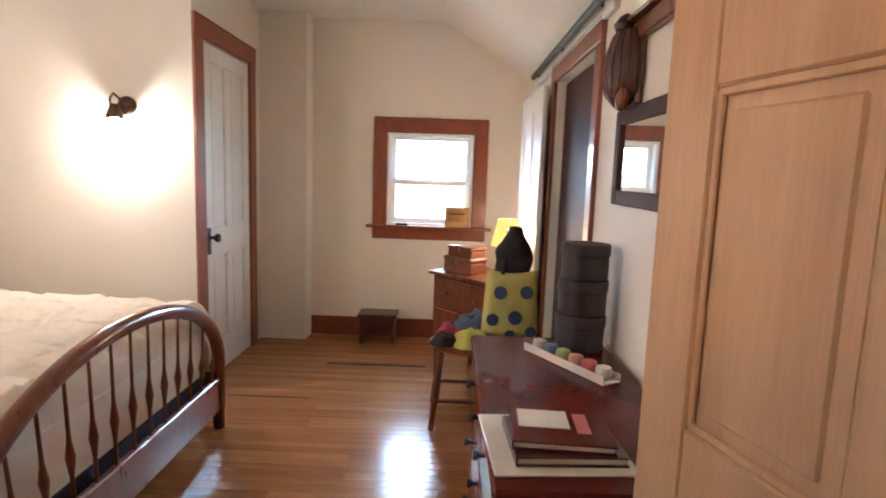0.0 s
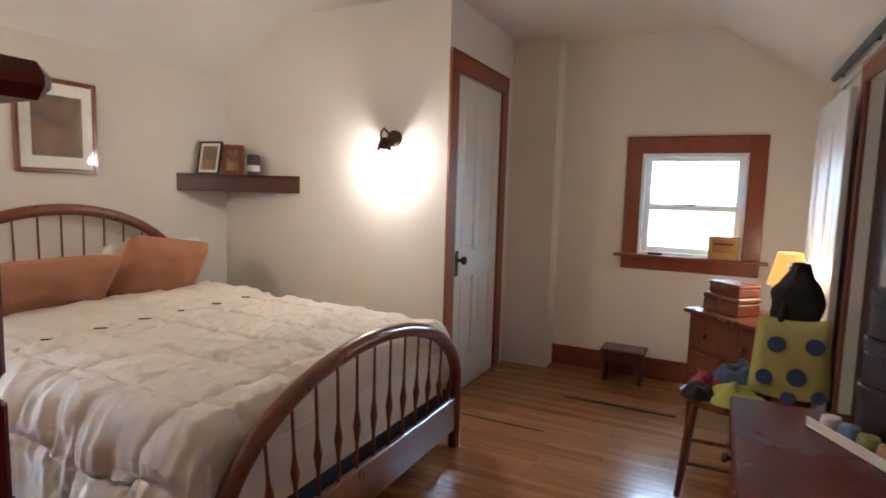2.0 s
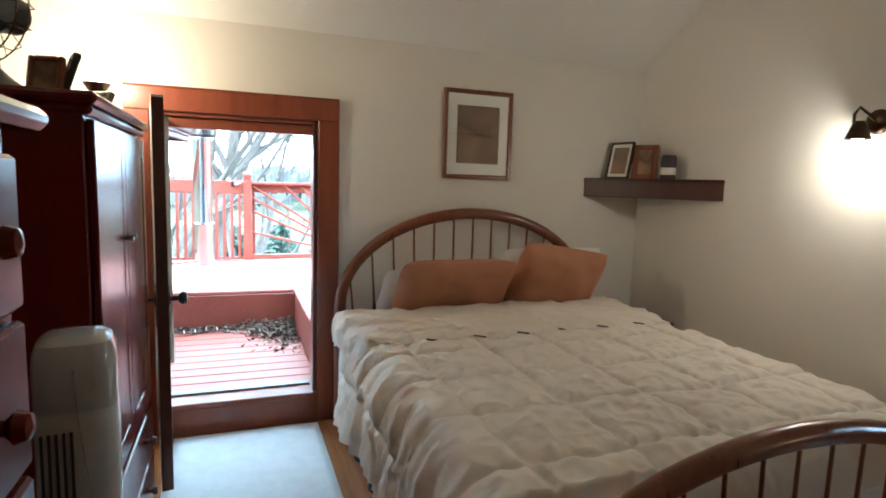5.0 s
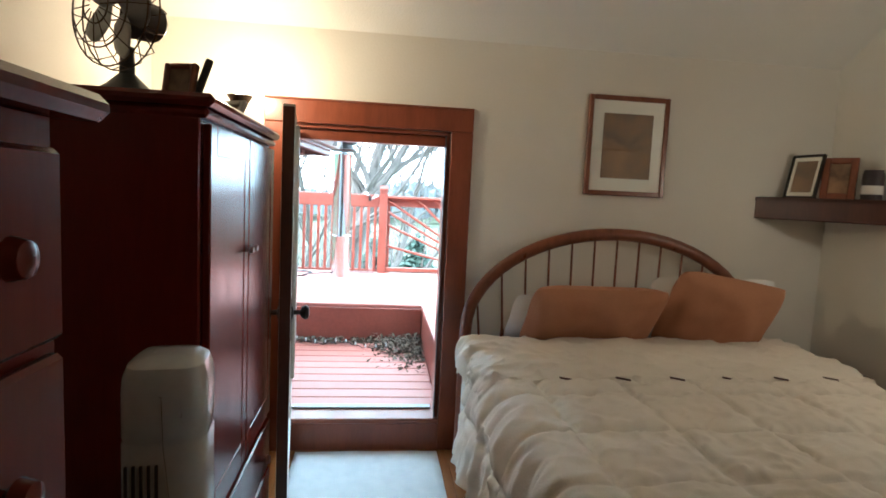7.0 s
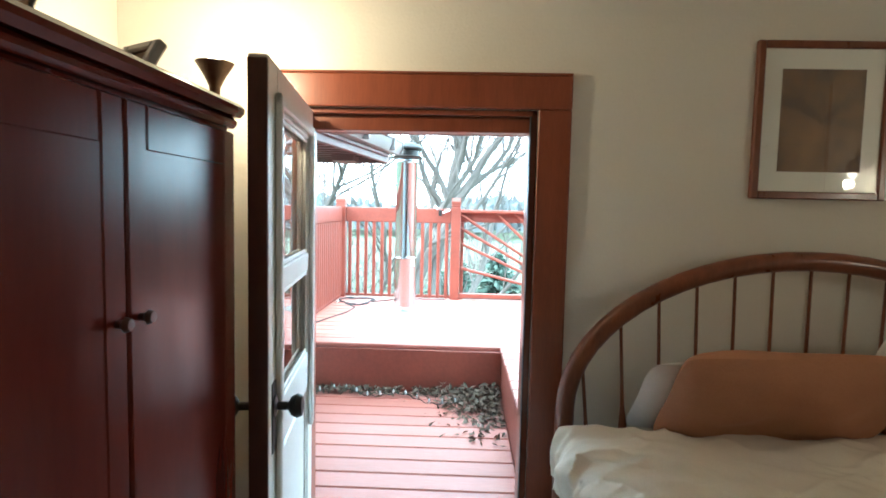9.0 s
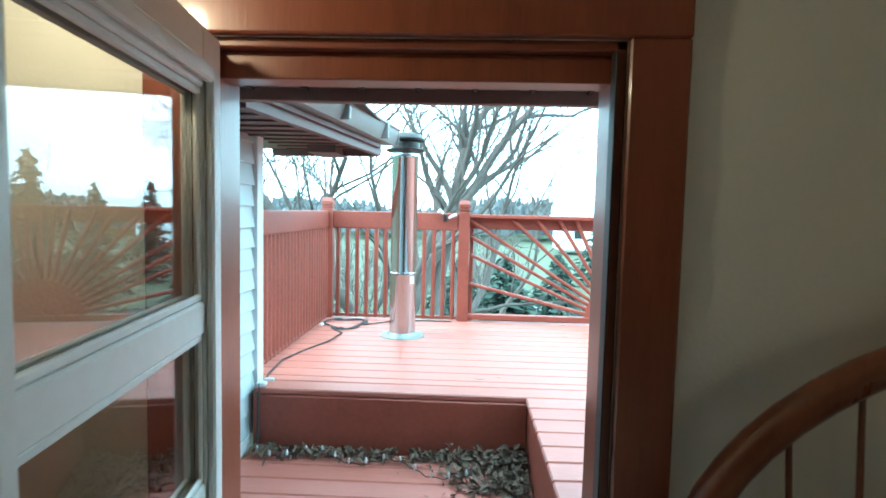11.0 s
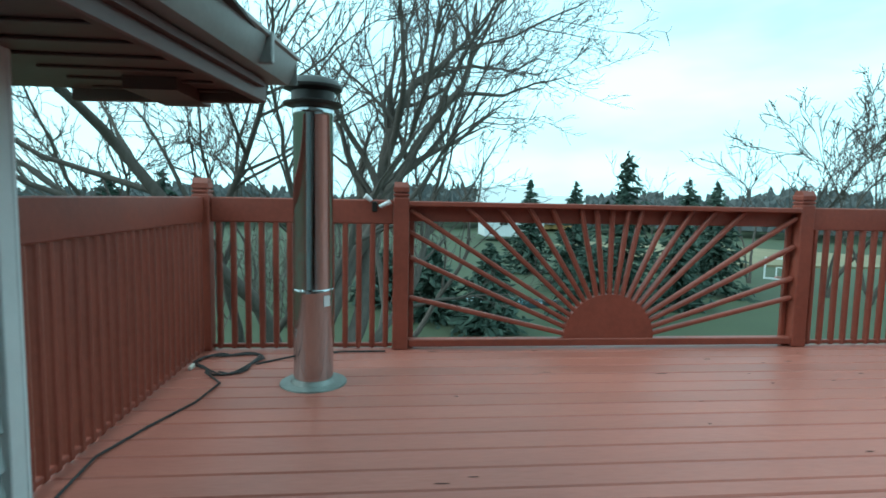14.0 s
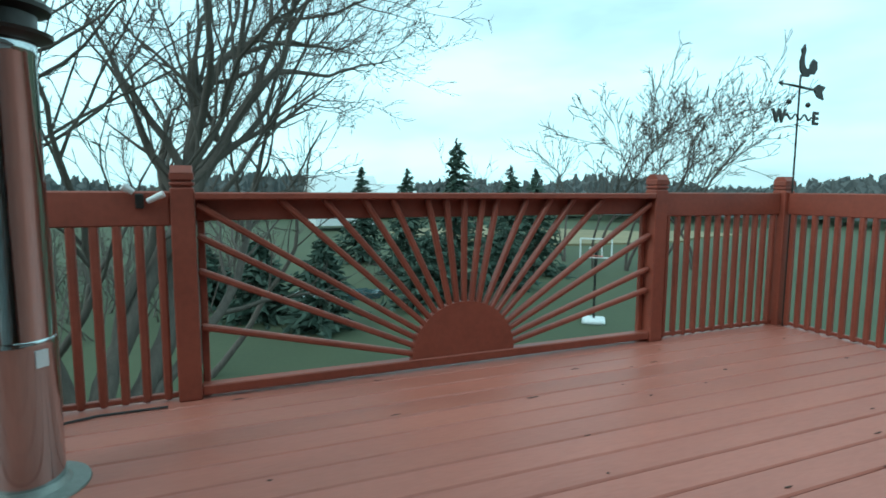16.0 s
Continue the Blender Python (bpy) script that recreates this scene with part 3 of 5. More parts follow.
        pleat = (1 - abs(noise.noise(Vector((x * 10 + 0.6 * math.sin(s * 7), s * 2.2, 12))))) ** 3 - 0.4
        lift = 0.021 * puff + nz + 0.009 * crease * (1 - 0.5 * hang)
        fold += (0.015 * pleat + 0.012 * noise.noise(Vector((x * 19, s * 6, 8)))) * hang
        endf = min(u * 14, 1)
        z += lift * max(nrm, 0.1) - 0.035 * (1 - endf) + 0.02 * noise.noise(Vector((x * 2, s * 2, 0)))
        y += math.copysign((lift * (1 - nrm) + fold), s) if abs(s) > 0.55 else 0
        z -= over
        if s < -0.9:
            z += 0.05 * noise.noise(Vector((x * 3, 0, 7)))
        return (x, yc + y, z)
    part(t, "duvet", Geo().grid(duvet, 250, 230), DUVET, angle=80)

    def turned(u, v):
        s = -0.98 + 1.86 * v
        x = XW + 0.27 + 0.66 * u
        half, r = 0.76, 0.1
        if abs(s) < half:
            y, z = s, 0.70
        else:
            o = abs(s) - half
            ang = min(o / r, math.pi / 2)
            y = math.copysign(half + r * math.sin(ang), s)
            z = 0.70 - r * (1 - math.cos(ang)) - max(o - r * math.pi / 2, 0)
        k = noise.noise(Vector((x * 6, s * 3, 5))) * 0.022 + noise.noise(Vector((x * 14, s * 9, 8))) * 0.008
        k += 0.016 * (1 - abs(noise.noise(Vector((x * 5 + s * 2, s * 6 - x * 5, 3))))) ** 4 + 0.009 * (1 - abs(noise.noise(Vector((x * 13, s * 7 + x * 4, 7))))) ** 5 - 0.008
        z += k + 0.03 * math.sin(math.pi * min(u * 1.05, 1)) ** 0.5 - (0.03 if u > 0.97 else 0)
        return (x, yc + y + (math.copysign(abs(k) * 1.5, s) if abs(s) > half else 0), z)
    part(t, "duvet_turnback", Geo().grid(turned, 90, 200), DUVET, angle=80)
    for k in range(6):
        g = Geo()
        y = yc - 0.535 + k * 0.228
        m = pose(XW + 0.935 - 0.02 * k * 0.3, y, 0.712, 0, 8, 82)
        g.box((-0.03, -0.006, 0), (0.03, 0.006, 0.006), 0.002, m)
        part(t, "duvet_tie", g, DARKW, label="small dark duvet ties")

    def hem(u, v):
        x = XW + 0.22 + 2.0 * u
        z = 0.60 - (0.30 + 0.03 * math.sin(x * 5)) * v
        return (x, yc - 0.80 - 0.03 * v + 0.012 * math.sin(x * 23 + v * 3), z)
    part(t, "sheet_edge", Geo().grid(hem, 90, 6), SHEET, angle=80)
    return t


bed()


def pillow(name, label, w, h, d, m, material):
    """Stuffed bag in the plane of x and z, thickness along y."""
    g = Geo()
    for s in (-1, 1):
        def fn(u, v, s=s):
            a, b = 2 * u - 1, 2 * v - 1
            e = max(0.0, 1 - abs(a) ** 3.0) * max(0.0, 1 - abs(b) ** 3.0)
            pa, pb = 1 - 0.06 * (1 - b * b) * a * a - 0.10 * (a * b) ** 4, 1 - 0.03 * (1 - a * a) * b * b - 0.07 * (a * b) ** 4
            k = (noise.noise(Vector((a * 2.2, b * 2.2, s + w))) * 0.028 + noise.noise(Vector((a * 5, b * 4, s + w * 3))) * 0.006) * e
            return (a * w / 2 * pa, s * (d / 2 * e ** 0.5 + k), b * h / 2 * pb + 0.02 * e * noise.noise(Vector((a * 1.6, 0.5, w * 9))))
        g.add(*grid_of(fn, 26, 20))
    ob = solid(name, g, material, label, "pillow", smooth=True, group="bed pillows")
    ob.data.set_sharp_from_angle(angle=radians(120))
    ob.matrix_world = m
    return ob


def grid_of(fn, nu, nv):
    g = Geo().grid(fn, nu, nv)
    return g.v, g.f


pillow("pillow", "terracotta cotton pillow lying back against the headboard", 0.72, 0.42, 0.17, pose(-3.28, 1.80, 0.825, 38, 0, 91), TERRA)
pillow("pillow", "terracotta cotton pillow propped upright on the bed", 0.60, 0.45, 0.20, pose(-3.28, 2.46, 0.855, 26, 8, 90), TERRA)
pillow("pillow", "white pillow beneath the terracotta one", 0.68, 0.38, 0.07, pose(-3.365, 1.72, 0.80, 40, 0, 91), SHEET)
pillow("pillow", "white pillow behind the upright terracotta one", 0.72, 0.44, 0.16, pose(-3.39, 2.46, 0.84, 22, 0, 90), SHEET)


# ---- pictures, shelf, sconce ----
def framed(name, label, w, h, fw, m, frame_mat, inner, matw=0.0, depth=0.022):
    """A framed picture in the plane of x and z, front towards -y."""
    t = thing(name, label, "picture frame")
    g = Geo().box((-w / 2, 0, -h / 2), (-w / 2 + fw, depth, h / 2)).box((w / 2 - fw, 0, -h / 2), (w / 2, depth, h / 2))
    g.box((-w / 2 + fw, 0, h / 2 - fw), (w / 2 - fw, depth, h / 2)).box((-w / 2 + fw, 0, -h / 2), (w / 2 - fw, depth, -h / 2 + fw))
    part(t, "frame", g, frame_mat)
    if matw:
        part(t, "mat", Geo().box((-w / 2 + fw, depth * 0.5, -h / 2 + fw), (w / 2 - fw, depth * 0.8, h / 2 - fw), 0), MATBOARD, False)
    part(t, "print", Geo().box((-w / 2 + fw + matw, depth * 0.42, -h / 2 + fw + matw * 1.1), (w / 2 - fw - matw, depth * 0.75, h / 2 - fw - matw * 1.1), 0), inner, False)
    if matw:
        p = part(t, "pane", Geo().box((-w / 2 + fw, depth * 0.2, -h / 2 + fw), (w / 2 - fw, depth * 0.3, h / 2 - fw), 0), GLASS, False)
        p.visible_shadow = False
    t.matrix_world = m
    return t


framed("framed_print", "sepia print in cream mat and dark red-brown frame", 0.455, 0.535, 0.026, pose(XW + 0.024, 2.055, 1.705, 0, 0, 90), BED, SEPIA, 0.062)
t = thing("corner_shelf", "dark walnut corner shelf with a deep front", "shelf")
part(t, "top", Geo().slab([(XW, 2.845), (-2.87, YS), (XW, YS)], 1.45, 1.468), DARKW)
sv = Vector((-2.87 - XW, YS - 2.845, 0))
sang = math.degrees(math.atan2(sv.y, sv.x))
part(t, "front", Geo().box((0, 0, 1.35), (sv.length, 0.02, 1.472), 0.004, pose(XW, 2.845, 0, 0, 0, sang)), DARKW)
sm = pose(XW, 2.845, 1.468, 0, 0, sang)
framed("photo_frame", "small photograph in a thin black frame", 0.19, 0.245, 0.014, sm @ pose(0.20, 0.08, 0.122, -12, 0, -20), BLACK, SEPIA, 0.02)
framed("photo_frame", "small photograph in a brown wooden frame", 0.155, 0.225, 0.034, sm @ pose(0.37, 0.08, 0.112, -12, 0, 12), BED, SEPIA)
t = thing("candle_jar", "small dark glass candle jar with pale label", "jar")
jm = sm @ pose(0.515, 0.09, 0.0) @ Matrix.Diagonal((1.25, 1.25, 1.25, 1))
part(t, "jar", Geo().lathe([(0.034, 0), (0.037, 0.01), (0.037, 0.105), (0.033, 0.115), (0.033, 0.122)], n=18), LEATHER)
part(t, "label", Geo().lathe([(0.0378, 0.025), (0.0378, 0.06)], n=18), PAPER)
t.matrix_world = jm

t = thing("wall_sconce", "dark bronze swivel wall sconce with a lit bulb", "wall lamp", base=(-2.075, YS, 1.725))
part(t, "back_plate", Geo().lathe([(0.055, 0), (0.055, 0.012), (0.045, 0.022), (0.02, 0.03)], m=Matrix.Rotation(radians(90), 4, "X")), BRONZE)
part(t, "arm", Geo().tube([(0, -0.02, 0), (-0.01, -0.06, 0.03), (-0.03, -0.09, 0.06), (-0.045, -0.10, 0.03), (-0.04, -0.105, -0.01)], 0.007, 8), BRONZE)
part(t, "shade", Geo().lathe([(0.018, 0.0), (0.026, -0.012), (0.038, -0.04), (0.05, -0.075), (0.054, -0.08), (0.046, -0.075), (0.034, -0.042), (0.015, -0.014)], centre=(-0.02, -0.10, 0.0)), BRONZE)
part(t, "bulb", Geo().lathe([(0.008, -0.055), (0.02, -0.075), (0.024, -0.092), (0.016, -0.108), (0.004, -0.113)], centre=(-0.02, -0.10, 0.0)), BULB).visible_shadow = False

t = thing("nightstand", "small dark nightstand beside the bed", "nightstand", base=(-3.33, 3.08, 0))
part(t, "top", Geo().box((-0.20, -0.15, 0.55), (0.20, 0.17, 0.575), 0.006), DARKW)
for sx in (-0.17, 0.14):
    for sy in (-0.13, 0.12):
        part(t, "leg", Geo().box((sx, sy, 0), (sx + 0.03, sy + 0.03, 0.55)), DARKW)
t = thing("alarm_clock", "small silver alarm clock on the nightstand", "clock", base=(-3.30, 3.03, 0.575))
part(t, "case", Geo().box((-0.06, -0.03, 0), (0.06, 0.03, 0.075), 0.012), GUTTER)
part(t, "face", Geo().box((0.058, -0.022, 0.012), (0.062, 0.022, 0.062), 0.001), BLACK)

# ---- rug and step stool ----
def ruglid(u, v):
    x, y = XW + 0.04 + 1.25 * u, 0.335 + 0.755 * v
    e = min(u, 1 - u, v, 1 - v)
    return (x, y, 0.004 + 0.016 * min(e * 25, 1) + 0.004 * noise.noise(Vector((x * 8, y * 8, 0))) + 0.006 * max(noise.noise(Vector((x * 2.5, y * 6, 4))), 0))


solid("rug", Geo().grid(ruglid, 90, 60), RUG, "pale shaggy bath-style rug before the deck door", "rug", smooth=True)
t = thing("step_stool", "low dark wooden step stool on the floor", "stool", base=(-0.72, 4.45, 0))
part(t, "seat", Geo().box((-0.16, -0.11, 0.225), (0.16, 0.11, 0.25), 0.006), DARKW)
for sx in (-0.14, 0.115):
    part(t, "leg", Geo().box((sx, -0.095, 0), (sx + 0.025, 0.095, 0.225), 0.004), DARKW)
part(t, "apron", Geo().box((-0.115, -0.092, 0.15), (0.115, -0.075, 0.225), 0.003), DARKW)

# ---- desk corner ----
t = thing("writing_desk", "reddish wooden desk with drawers set across the corner", "desk")
part(t, "top", Geo().box((-0.31, -0.225, 0.715), (0.31, 0.225, 0.74), 0.008), BED)
part(t, "body", Geo().box((-0.285, -0.19, 0.28), (0.285, 0.20, 0.714), 0.004), BED)
for z in (0.30, 0.51):
    part(t, "drawer", Geo().box((-0.265, -0.205, z), (0.265, -0.188, z + 0.185), 0.004), BED)
    for kx in (-0.14, 0.14):
        part(t, "knob", Geo().lathe([(0.008, 0), (0.016, 0.012), (0.012, 0.022)], m=Matrix.Translation((kx, -0.205, z + 0.095)) @ Matrix.Rotation(radians(90), 4, "X")), BRASSK)
for sx in (-0.26, 0.26):
    for sy in (-0.165, 0.175):
        part(t, "leg", Geo().lathe([(0.014, 0), (0.02, 0.05), (0.024, 0.23), (0.024, 0.28)], centre=(sx, sy, 0), n=12), BED)
t.matrix_world = pose(0.076, 3.667, 0, 0, 0, -47)


def casket(name, label, base, w, d, h, material, rz):
    t = thing(name, label, "box")
    part(t, "body", Geo().box((-w / 2, -d / 2, 0), (w / 2, d / 2, h * 0.68), 0.006), material)
    part(t, "lid", Geo().box((-w / 2 - 0.004, -d / 2 - 0.004, h * 0.70), (w / 2 + 0.004, d / 2 + 0.004, h), 0.010), material)
    part(t, "clasp", Geo().box((-0.012, -d / 2 - 0.009, h * 0.58), (0.012, -d / 2 - 0.003, h * 0.82)), BRASSK)
    t.matrix_world = pose(*base, 0, 0, rz)


casket("wooden_box", "reddish wooden keepsake box on the desk", (-0.045, 3.725, 0.74), 0.25, 0.17, 0.105, BED, -44)
casket("wooden_box", "smaller wooden box stacked on another", (-0.035, 3.73, 0.846), 0.22, 0.155, 0.07, BED, -46)
t = thing("desk_lamp", "small table lamp with a glowing amber shade", "lamp", base=(0.225, 3.70, 0.74))
part(t, "base", Geo().lathe([(0.06, 0), (0.06, 0.012), (0.02, 0.03), (0.014, 0.08), (0.026, 0.11), (0.012, 0.16), (0.008, 0.20)]), BRONZE)
part(t, "shade", Geo().lathe([(0.105, 0.19), (0.062, 0.37), (0.060, 0.37), (0.102, 0.192)], n=28), SHADE).visible_shadow = False
t = thing("kraft_clock", "small kraft-coloured box clock on the window stool", "box", base=(-0.10, YN - 0.015, WZ0))
part(t, "body", Geo().box((-0.10, -0.03, 0), (0.10, 0.03, 0.165), 0.006), KRAFT)
part(t, "face", Geo().box((-0.075, -0.034, 0.05), (0.075, -0.029, 0.145), 0.002), BRASSK)
part(t, "bar", Geo().box((-0.06, -0.0365, 0.105), (0.06, -0.0345, 0.12), 0.0), DARKW)
t = thing("sunglasses", "small dark folded glasses on the window stool", "glasses", base=(-0.56, YN - 0.02, WZ0))
part(t, "frame", Geo().box((-0.05, -0.012, 0), (0.05, 0.012, 0.018), 0.005), BLACK)

# chair with clothes
t = thing("wooden_chair", "reddish wooden chair heaped with clothes", "chair", base=(-0.03, 3.05, 0))
part(t, "seat", Geo().slab([(0.20 * math.cos(k * math.pi / 10) * (1 + 0.12 * math.cos(k * math.pi / 5) ** 2), 0.20 * math.sin(k * math.pi / 10)) for k in range(20)], 0.43, 0.46), BED)
for sx, sy in ((-1, -1), (1, -1), (-1, 1), (1, 1)):
    part(t, "leg", Geo().tube([(sx * 0.20, sy * 0.19, 0), (sx * 0.175, sy * 0.165, 0.2), (sx * 0.15, sy * 0.14, 0.435)], [0.013, 0.019, 0.014], 10), BED)
for z, w in ((0.16, 0.18), (0.27, 0.165)):
    part(t, "stretcher", Geo().tube([(-w, -w + 0.01, z), (w, -w + 0.01, z)], 0.010, 8), BED)
    part(t, "stretcher", Geo().tube([(-w, w - 0.01, z + 0.02), (-w, -w + 0.01, z + 0.02)], 0.010, 8), BED)
for sx in (0.16,):
    part(t, "back_post", Geo().tube([(sx, -0.15, 0.45), (sx + 0.03, -0.15, 0.8), (sx + 0.06, -0.15, 1.10)], 0.013, 8), BED)
    part(t, "back_post", Geo().tube([(sx, 0.15, 0.45), (sx + 0.03, 0.15, 0.8), (sx + 0.06, 0.15, 1.10)], 0.013, 8), BED)
part(t, "top_rail", Geo().tube([(0.22, -0.17, 1.08), (0.225, 0, 1.10), (0.22, 0.17, 1.08)], 0.02, 10), BED)


def heap(name, label, base, w, d, h, material, seed):
    def fn(u, v):
        a, r = 2 * math.pi * u, v
        x, y = math.cos(a) * r, math.sin(a) * r
        z = (1 - r ** 3) * (1 + 0.55 * noise.noise(Vector((x * 2.3, y * 2.3, seed)))) + 0.12 * noise.noise(Vector((x * 6, y * 6, seed))) * (1 - r)
        k = 1 + 0.18 * noise.noise(Vector((math.cos(a), math.sin(a), seed)))
        return (base[0] + x * w / 2 * k, base[1] + y * d / 2 * k, base[2] + 0.002 + max(z, 0) * h)
    solid(name, Geo().grid(fn, 36, 12), material, label, "clothes", smooth=True)


heap("folded_jeans", "folded blue denim on the chair seat", (0.0, 3.10, 0.50), 0.28, 0.26, 0.10, DENIM, 3)
heap("folded_shirt", "lime and white folded shirt on the chair seat", (-0.01, 2.98, 0.46), 0.26, 0.24, 0.075, LIMEC, 6)
heap("folded_shirt", "crimson cloth bundled on the chair seat", (-0.14, 3.06, 0.46), 0.18, 0.22, 0.085, REDC, 9)
heap("folded_shirt", "black cloth bundled on the chair seat", (-0.17, 2.97, 0.46), 0.16, 0.16, 0.06, BLACKC, 12)

t = thing("tote_bag", "yellow-green tote bag with blue dots hung on the chair", "bag", base=(0.17, 2.83, 0.555))


def bagside(s):
    def fn(u, v):
        a, b = 2 * u - 1, v
        e = max(1 - a ** 4, 0) * max(1 - (2 * b - 1) ** 4, 0)
        return (a * (0.150 - 0.02 * b), s * 0.055 * e ** 0.5 + 0.008 * noise.noise(Vector((a * 3, b * 3, s))), 0.34 * b + 0.02 * a * a)
    return fn


g = Geo().grid(bagside(-1), 20, 20)
g.add(*grid_of(bagside(1), 20, 20))
part(t, "bag", g, TOTE, angle=80)
for x, z, r in ((-0.06, 0.245, 0.034), (0.075, 0.25, 0.034), (-0.095, 0.10, 0.032), (0.02, 0.115, 0.036), (0.0, 0.02, 0.028), (0.105, 0.04, 0.028)):
    e = max(1 - (x / 0.14) ** 4, 0) * max(1 - (2 * z / 0.34 - 1) ** 4, 0)
    yy = -0.055 * e ** 0.5 - 0.010
    part(t, "dot", Geo().slab([(x + r * math.cos(k * math.pi / 8), z + r * math.sin(k * math.pi / 8)) for k in range(16)], yy, yy + 0.012, "y"), BLUE, False)
part(t, "strap", Geo().tube([(-0.05, -0.01, 0.33), (-0.02, 0.06, 0.50), (0.03, 0.18, 0.54)], 0.012, 8), BLACKC)


def jacket(u, v):
    a, b = 2 * math.pi * u, v
    w = 0.085 + 0.035 * math.sin(math.pi * min(b * 1.1, 1)) - 0.05 * b ** 3
    k = 1 + 0.25 * noise.noise(Vector((math.cos(a) * 1.4, math.sin(a) * 1.4, b * 4)))
    return (0.185 + math.cos(a) * w * k * 0.85, 2.90 + math.sin(a) * 0.07 * k, 0.83 + 0.30 * b)


solid("black_scarf", Geo().grid(jacket, 28, 18), BLACKC, "black knitted garment draped over the chair back", "clothes", smooth=True)

# ---- dresser ----
t = thing("dresser", "dark glossy wooden dresser with small black knobs", "dresser", base=(0.0, 0, 0))
part(t, "top", Geo().box((-0.07, 0.965, 0.765), (XE - 0.02, 2.03, 0.79), 0.008), MAHOG)
part(t, "body", Geo().box((-0.04, 0.985, 0.06), (XE - 0.02, 2.01, 0.764), 0.004), MAHOG)
for k in range(3):
    for c in range(2):
        y0 = 0.995 + c * 0.51
        part(t, "drawer", Geo().box((-0.055, y0, 0.10 + k * 0.22), (-0.04, y0 + 0.495, 0.305 + k * 0.22), 0.004), MAHOG)
        for q in (0.11, 0.385):
            part(t, "knob", Geo().lathe([(0.007, 0), (0.007, 0.012), (0.016, 0.02), (0.012, 0.03)], n=12, m=Matrix.Translation((-0.054, y0 + q, 0.205 + k * 0.22)) @ Matrix.Rotation(radians(-90), 4, "Y")), BLACK)
for sx in (-0.03, XE - 0.07):
    for sy in (0.99, 1.965):
        part(t, "foot", Geo().box((sx, sy, 0), (sx + 0.04, sy + 0.04, 0.06)), MAHOG)

for k in range(3):
    t = thing("hat_box", "dark leather drum box with a lid, in a stack", "box", "stacked boxes", base=(0.315 + 0.003 * k, 1.925 + 0.004 * k, 0.79 + k * 0.126))
    r = 0.086 - 0.002 * k
    part(t, "body", Geo().lathe([(r - 0.004, 0), (r, 0.004), (r, 0.082), (r - 0.003, 0.085)], n=32), LEATHER)
    part(t, "lid", Geo().lathe([(r + 0.004, 0.086), (r + 0.004, 0.120), (r, 0.125), (0.01, 0.126)], n=32), LEATHER)
t = thing("candle_tray", "narrow clear tray with pastel round candles", "tray", base=(0.235, 1.72, 0.79))
t.rotation_euler.z = radians(30)
part(t, "tray", Geo().box((-0.035, -0.19, 0), (0.035, 0.19, 0.006), 0.002).box((-0.035, -0.19, 0.006), (-0.031, 0.19, 0.028), 0.001).box((0.031, -0.19, 0.006), (0.035, 0.19, 0.028), 0.001), PAPER)
for k in range(6):
    part(t, "candle", Geo().lathe([(0.004, 0.006), (0.02, 0.010), (0.026, 0.026), (0.022, 0.044), (0.004, 0.05)], centre=(0, -0.155 + k * 0.06, 0), n=14), COLORS[k % 5])
t = thing("papers", "loose white papers under the books", "paper", base=(0.085, 1.165, 0.79))
part(t, "sheet", Geo().box((-0.155, -0.14, 0.0), (0.15, 0.15, 0.006), 0.002, pose(0, 0, 0, 0, 0, 4)), PAPER)


def book(base, w, d, h, cover, rz):
    t = thing("book", "hardcover book with a dark printed jacket", "book", "stacked books")
    part(t, "cover", Geo().box((-w / 2, -d / 2, 0), (w / 2, d / 2, 0.004), 0.001).box((-w / 2, -d / 2, h - 0.004), (w / 2, d / 2, h), 0.001).box((-w / 2, -d / 2, 0.004), (-w / 2 + 0.004, d / 2, h - 0.004), 0.001), cover)
    part(t, "pages", Geo().box((-w / 2 + 0.005, -d / 2 + 0.004, 0.0045), (w / 2 - 0.004, d / 2 - 0.004, h - 0.0045), 0.001), PAPER)
    part(t, "jacket_panel", Geo().box((-w * 0.42, -d * 0.1, h), (w * 0.1, d * 0.42, h + 0.001), 0.0), PAPER, False)
    part(t, "jacket_bar", Geo().box((w * 0.16, -d * 0.2, h), (w * 0.3, d * 0.36, h + 0.001), 0.0), COLORS[1], False)
    t.matrix_world = pose(*base, 0, 0, rz)


book((0.10, 1.155, 0.796), 0.24, 0.20, 0.022, DARKW, 3)
book((0.095, 1.16, 0.8195), 0.22, 0.18, 0.020, MAHOG, -4)

# east wall: mirror, carved bracket, rail
framed("wall_mirror", "wall mirror in a wide dark wooden frame", 0.62, 0.325, 0.05, pose(XE - 0.03, 1.68, 1.47, 0, 0, -90), MATTEW, MIRROR, depth=0.028)
t = thing("carved_bracket", "carved dark wooden wall bracket with scrolls", "carving", base=(XE, 1.90, 1.77))
part(t, "plate", Geo().box((-0.025, -0.09, -0.13), (-0.001, 0.09, 0.10), 0.006), BED)
for k in range(5):
    a = -1.2 + k * 0.6
    part(t, "scroll", Geo().lathe([(0.01, -0.02), (0.04, -0.012), (0.045, 0.0), (0.04, 0.012), (0.01, 0.02)], n=14, m=Matrix.Translation((-0.06 - 0.012 * (k % 2), 0.06 * math.sin(a), -0.11 + 0.045 * k)) @ Matrix.Rotation(radians(90), 4, "Y")), BED)
part(t, "finial", Geo().lathe([(0.012, 0.10), (0.035, 0.115), (0.04, 0.135), (0.022, 0.16), (0.006, 0.17)], centre=(-0.045, 0, 0), n=16), BLACK)
g = Geo()
